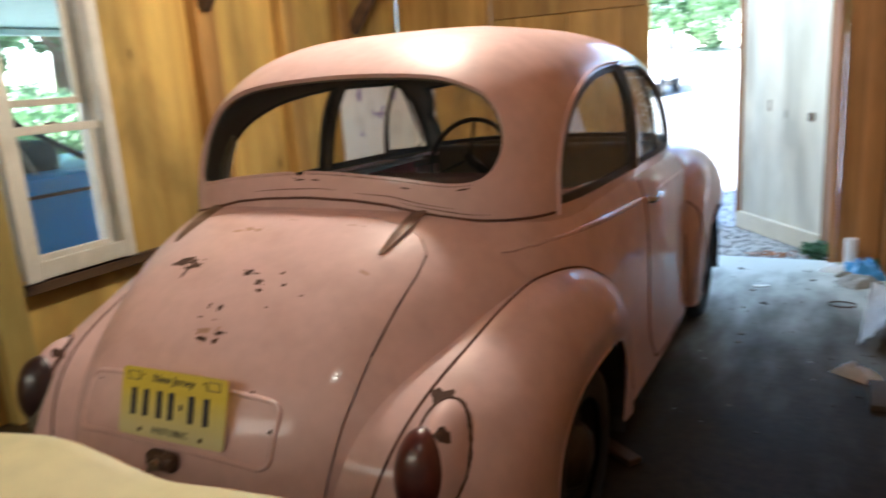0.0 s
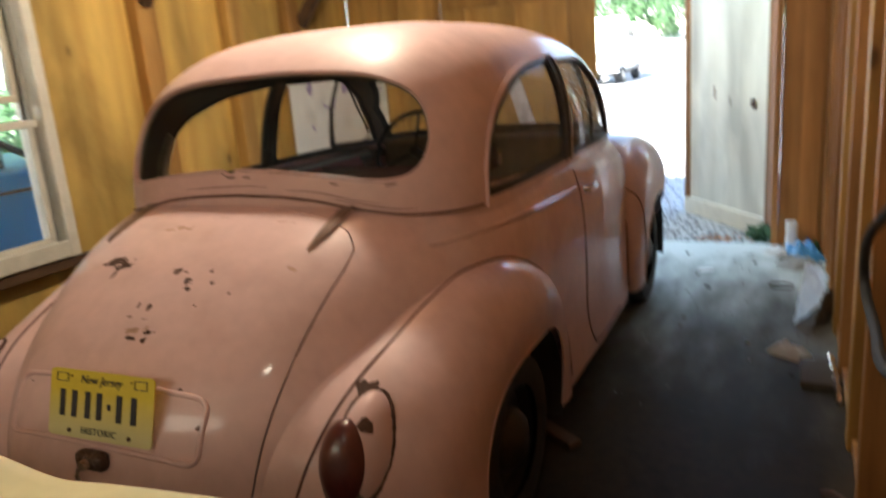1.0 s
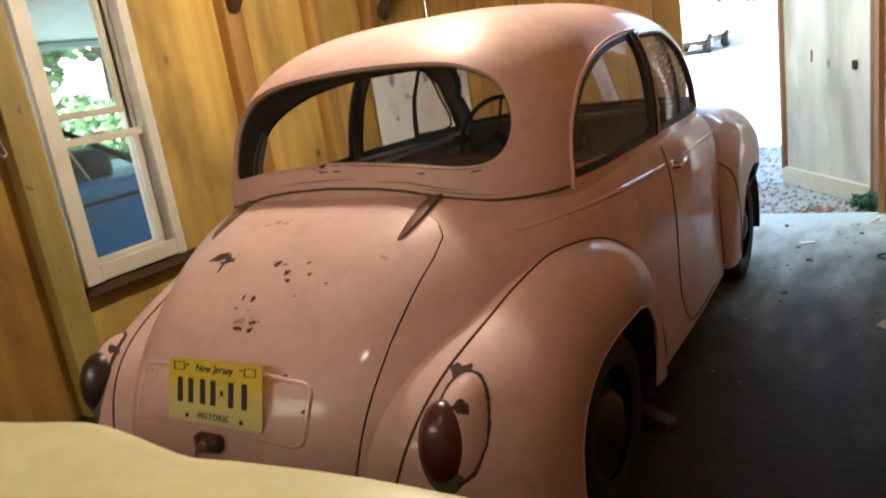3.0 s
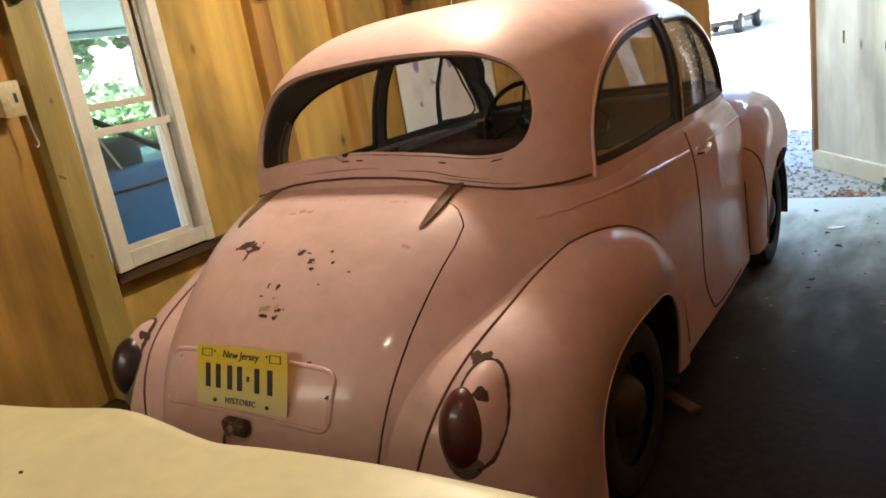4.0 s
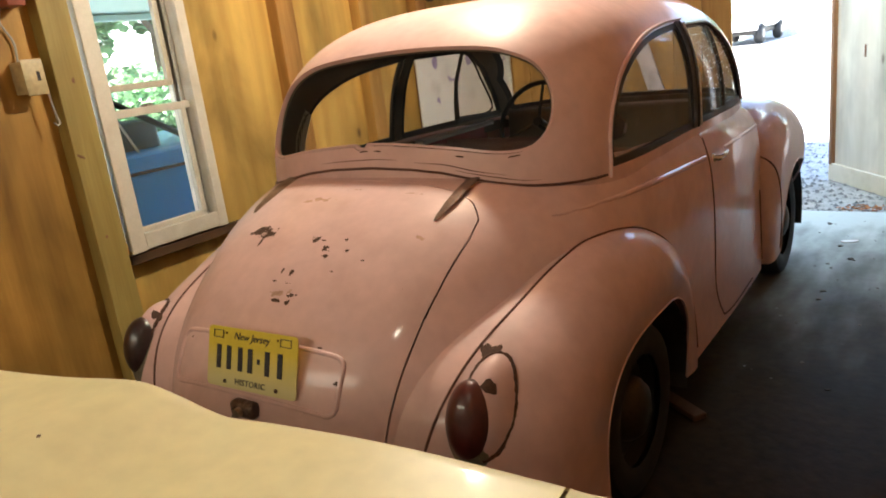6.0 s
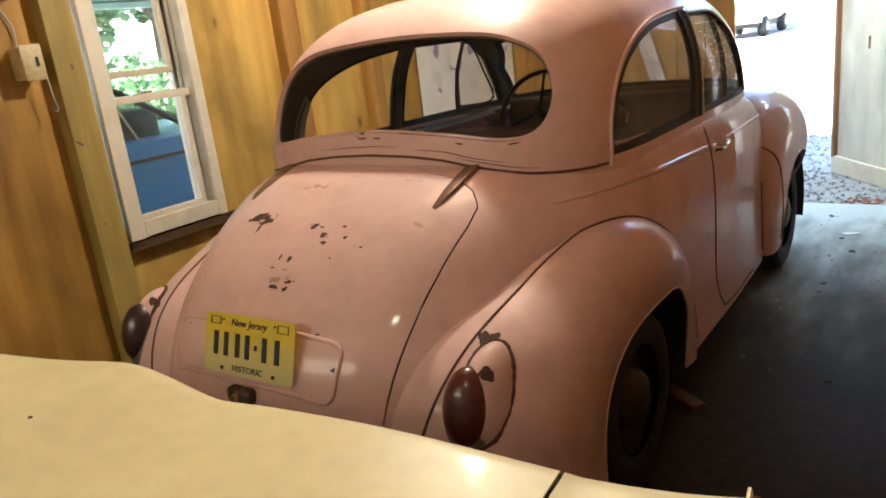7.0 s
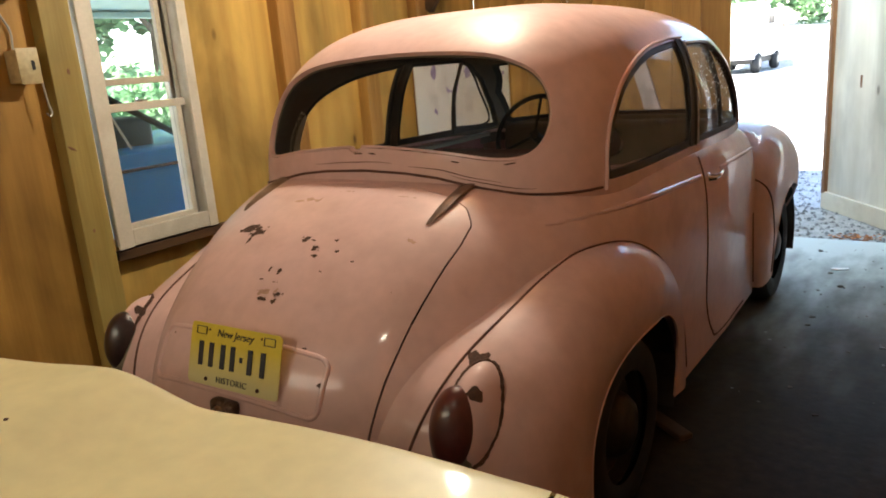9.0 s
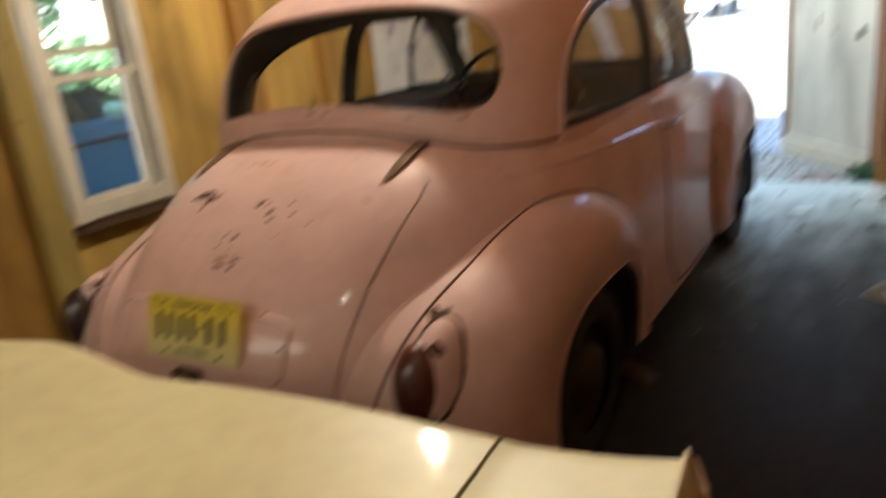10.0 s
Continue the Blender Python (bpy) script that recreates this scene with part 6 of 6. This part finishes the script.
# inside: seats, dashboard, steering wheel
part("rear_shelf", box(-0.50, 0.84, 0.945, 0.50, 1.04, 0.97, 0.01), DARK, car, "dark rear parcel shelf")
seat = part("rear_seat", box(-0.58, 1.02, 0.40, 0.58, 1.22, 0.93, 0.05, 4), RED_DARK, car, "dark red rear bench")
part("seat_cushion", box(-0.58, 1.1, 0.36, 0.58, 1.6, 0.52, 0.05, 4), RED_DARK, seat)
for side in (1, -1):
    s3 = part("front_seat", box(side * 0.07, 1.80, 0.45, side * 0.54, 1.92, 0.90, 0.05, 4), RED_DARK, car, "dark vinyl front seat")
    part("seat_cushion", box(side * 0.07, 1.86, 0.38, side * 0.54, 2.3, 0.52, 0.05, 4), RED_DARK, s3)
    part("cabin_side", box(side * 0.575, 1.10, 0.3, side * 0.62, 1.70, 0.96, 0.004), RED_DARK, car, "dark trimmed side panel")
    part("window_lining", thicken(clip(clip(lifted(top, -0.019), lambda v: v[:, 0] * side - 0.35), lambda v: outside([(0.93, 0.99), (1.0, 0.99), (1.02, 1.10), (1.07, 1.19), (1.03, 1.22), (0.96, 1.13)], 0.004, v[:, 1], v[:, 2]), -1), 0.003), TAN_PAINT, roof, "pale window lining")
dash = part("dashboard", box(-0.60, 2.52, 0.70, 0.60, 2.66, 1.0, 0.03, 3), DARK, car, "dark dashboard")
part("instrument", lathe([(0.0, -0.012), (0.075, -0.012), (0.085, 0.0), (0.085, 0.02)], (0.0, 2.52, 0.90), "y", 32), CHROME, dash, "round chrome-rimmed dial")
ring = []
WHEEL = Matrix.Translation((-0.31, 2.33, 0.965)) @ Euler((radians(-28), 0, 0)).to_matrix().to_4x4()
for k in range(48):
    a = 2 * math.pi * k / 48
    ring.append(WHEEL @ Vector((0.205 * math.cos(a), 0, 0.205 * math.sin(a))))
steer = part("steering_wheel", tube(ring, 0.012, 10, True), BLACK, car, "thin black steering wheel")
for a in (90, 210, 330):
    part("spoke", tube([WHEEL @ Vector((0.03 * math.cos(radians(a)), 0.01, 0.03 * math.sin(radians(a)))), WHEEL @ Vector((0.2 * math.cos(radians(a)), 0, 0.2 * math.sin(radians(a))))], 0.008, 8), BLACK, steer)
part("column", tube([WHEEL @ Vector((0, 0, 0)), WHEEL @ Vector((0, 0.3, 0))], 0.025, 12), BLACK, steer)


# ---- the cream car behind ----
cream = thing("cream_car", "pale cream vintage car nose to tail with the pink one", "car", at=(0.43, -2.6, 0))
NOSE = Matrix.Translation((0.43, -0.468, 0)) @ Euler((0, 0, radians(6))).to_matrix().to_4x4()


CREST = spline([(-0.90, 0.951), (-0.71, 0.944), (-0.50, 0.951), (-0.30, 0.957), (-0.10, 0.968), (0.03, 0.980), (0.085, 0.983), (0.14, 0.973), (0.23, 0.953), (0.34, 0.954), (0.55, 0.950), (0.70, 0.945), (0.735, 0.942), (0.82, 0.946), (0.885, 0.954)], 160)


def cream_z(u, v):
    """Height of the bonnet and wings: a ridge that rises slowly from one side and falls off on the other, a dip in each wing and a sharp front edge."""
    z = 0.007 + float(np.interp(u, CREST[:, 0], CREST[:, 1]))
    z += 0.06 * min(1.0, max(0.0, -v) / 1.6)
    return z + 0.006 * noise.noise(Vector((u * 3.0, v * 3.0, 4.0)))


def cream_sheet(u0, u1, nu, nv=40, v1=-1.65):
    verts = []
    for i in range(nv):
        s = i / (nv - 1)
        v = v1 * s ** 1.5
        for j in range(nu):
            u = u0 + (u1 - u0) * j / (nu - 1)
            edge = 0.022 * max(0.0, 1 + v / 0.02) ** 2 if v > -0.02 else 0.0
            verts.append(tuple(NOSE @ Vector((u, v, cream_z(u, v) - edge))))
    # front lip folds down
    lip = []
    for j in range(nu):
        u = u0 + (u1 - u0) * j / (nu - 1)
        lip.append(tuple(NOSE @ Vector((u, -0.006, cream_z(u, 0) - 0.10))))
    return lip + verts, [tuple(f) for f in grid_faces(nv + 1, nu)]


bonnet = part("bonnet", thicken(cream_sheet(-0.709, 0.709, 90), -0.003), CREAM, cream, sharp=60)
# a chip down to the rust in the bonnet paint
r = random.Random(2)
ring = [(0.09 + 0.0032 * r.uniform(0.7, 1.2) * math.cos(a), -0.178 + 0.0032 * r.uniform(0.7, 1.2) * math.sin(a)) for a in np.linspace(0, 2 * math.pi, 9, endpoint=False)]
v = [tuple(NOSE @ Vector((u, w, cream_z(u, w) - 0.001))) for u, w in ring] + [tuple(NOSE @ Vector((0.09 + 0.85 * (u - 0.09), -0.178 + 0.85 * (w + 0.178), cream_z(u, w) + 0.0006))) for u, w in ring]
part("chip", (v, [tuple(range(9, 18))] + [(k, (k + 1) % 9, 9 + (k + 1) % 9, 9 + k) for k in range(9)]), RUST, bonnet, "small rust chip", smooth=False)
for side in (1, -1):
    u0, u1 = (0.714, 0.882) if side > 0 else (-0.882, -0.714)
    v, fc = cream_sheet(u0, u1, 20)
    # the outer flank of the wing
    n0 = len(v)
    for k, t in enumerate(np.linspace(0, 1, 9)):
        for i in range(40):
            vv = -1.65 * (i / 39) ** 1.5
            out = 0.882 + 0.03 * math.sin(math.pi * min(1, t * 1.1))
            v.append(tuple(NOSE @ Vector((side * out, vv, cream_z(0.882, vv) - 0.001 - 0.62 * t))))
    fc += [(n0 + a, n0 + b, n0 + c, n0 + d) for a, b, c, d in grid_faces(9, 40)]
    ob = part("wing", thicken((v, fc), -0.003), CREAM, cream, sharp=50)
    ring = [NOSE @ Vector((side * 0.765 + 0.098 * math.cos(a), 0.004, 0.80 + 0.098 * math.sin(a))) for a in np.linspace(0, 2 * math.pi, 40, endpoint=False)]
    lamp = part("headlamp_rim", tube(ring, 0.012, 8, True), CHROME, cream, "chrome headlamp rim")
    v2, f2 = lathe([(0.0, 0.03), (0.05, 0.024), (0.085, 0.006), (0.095, -0.02)], (0, 0, 0), "y", 30)
    part("headlamp_glass", ([tuple(NOSE @ Vector((side * 0.765 + p[0], p[1], 0.80 + p[2]))) for p in v2], f2), WHITE_PLASTIC, lamp, "pale headlamp glass")
    trim = part("wing_trim", tube([NOSE @ Vector((side * 0.888, -0.004, cream_z(0.882, 0) - 0.01)), NOSE @ Vector((side * 0.900, -0.03, cream_z(0.882, 0) - 0.02)), NOSE @ Vector((side * 0.912, -0.05, 0.84)), NOSE @ Vector((side * 0.915, -0.04, 0.74))], 0.006, 8), CHROME, ob, "chrome corner trim")
    for vv in (-0.78, -3.3):
        c = NOSE @ Vector((side * 0.72, vv, 0.31))
        wheel = part("wheel", lathe([(0.0, side * 0.08), (0.19, side * 0.08), (0.20, side * 0.09), (0.29, side * 0.09), (0.31, side * 0.06), (0.31, -side * 0.06), (0.29, -side * 0.09), (0.0, -side * 0.09)], tuple(c)), RUBBER, cream)
    bm = box(side * 0.80, -4.3, 0.30, side * 0.885, -1.66, 1.02, 0.03, 3)
    bmesh.ops.transform(bm, matrix=NOSE, verts=bm.verts)
    part("flank", bm, CREAM, cream)
bm = box(-0.84, -0.03, 0.34, 0.84, -0.012, 0.86, 0.004, 1)
bmesh.ops.transform(bm, matrix=NOSE, verts=bm.verts)
part("grille_panel", bm, GREY_METAL, cream, "grey grille panel")
bm = box(-0.90, -0.02, 0.36, 0.90, 0.07, 0.47, 0.03, 3)
bmesh.ops.transform(bm, matrix=NOSE, verts=bm.verts)
part("bumper", bm, CHROME, cream, "chrome front bumper")
bm = box(-0.80, -4.3, 0.28, 0.80, -0.1, 0.34, 0.01, 1)
bmesh.ops.transform(bm, matrix=NOSE, verts=bm.verts)
part("floor_pan", bm, BLACK, cream)
bm = box(-0.68, -3.5, 1.02, 0.68, -1.75, 1.46, 0.12, 4)
bmesh.ops.transform(bm, matrix=NOSE, verts=bm.verts)
part("cabin", bm, CREAM, cream)
bm = box(-0.80, -4.3, 0.86, 0.80, -1.66, 1.02, 0.03, 3)
bmesh.ops.transform(bm, matrix=NOSE, verts=bm.verts)
part("rear_deck", bm, CREAM, cream)
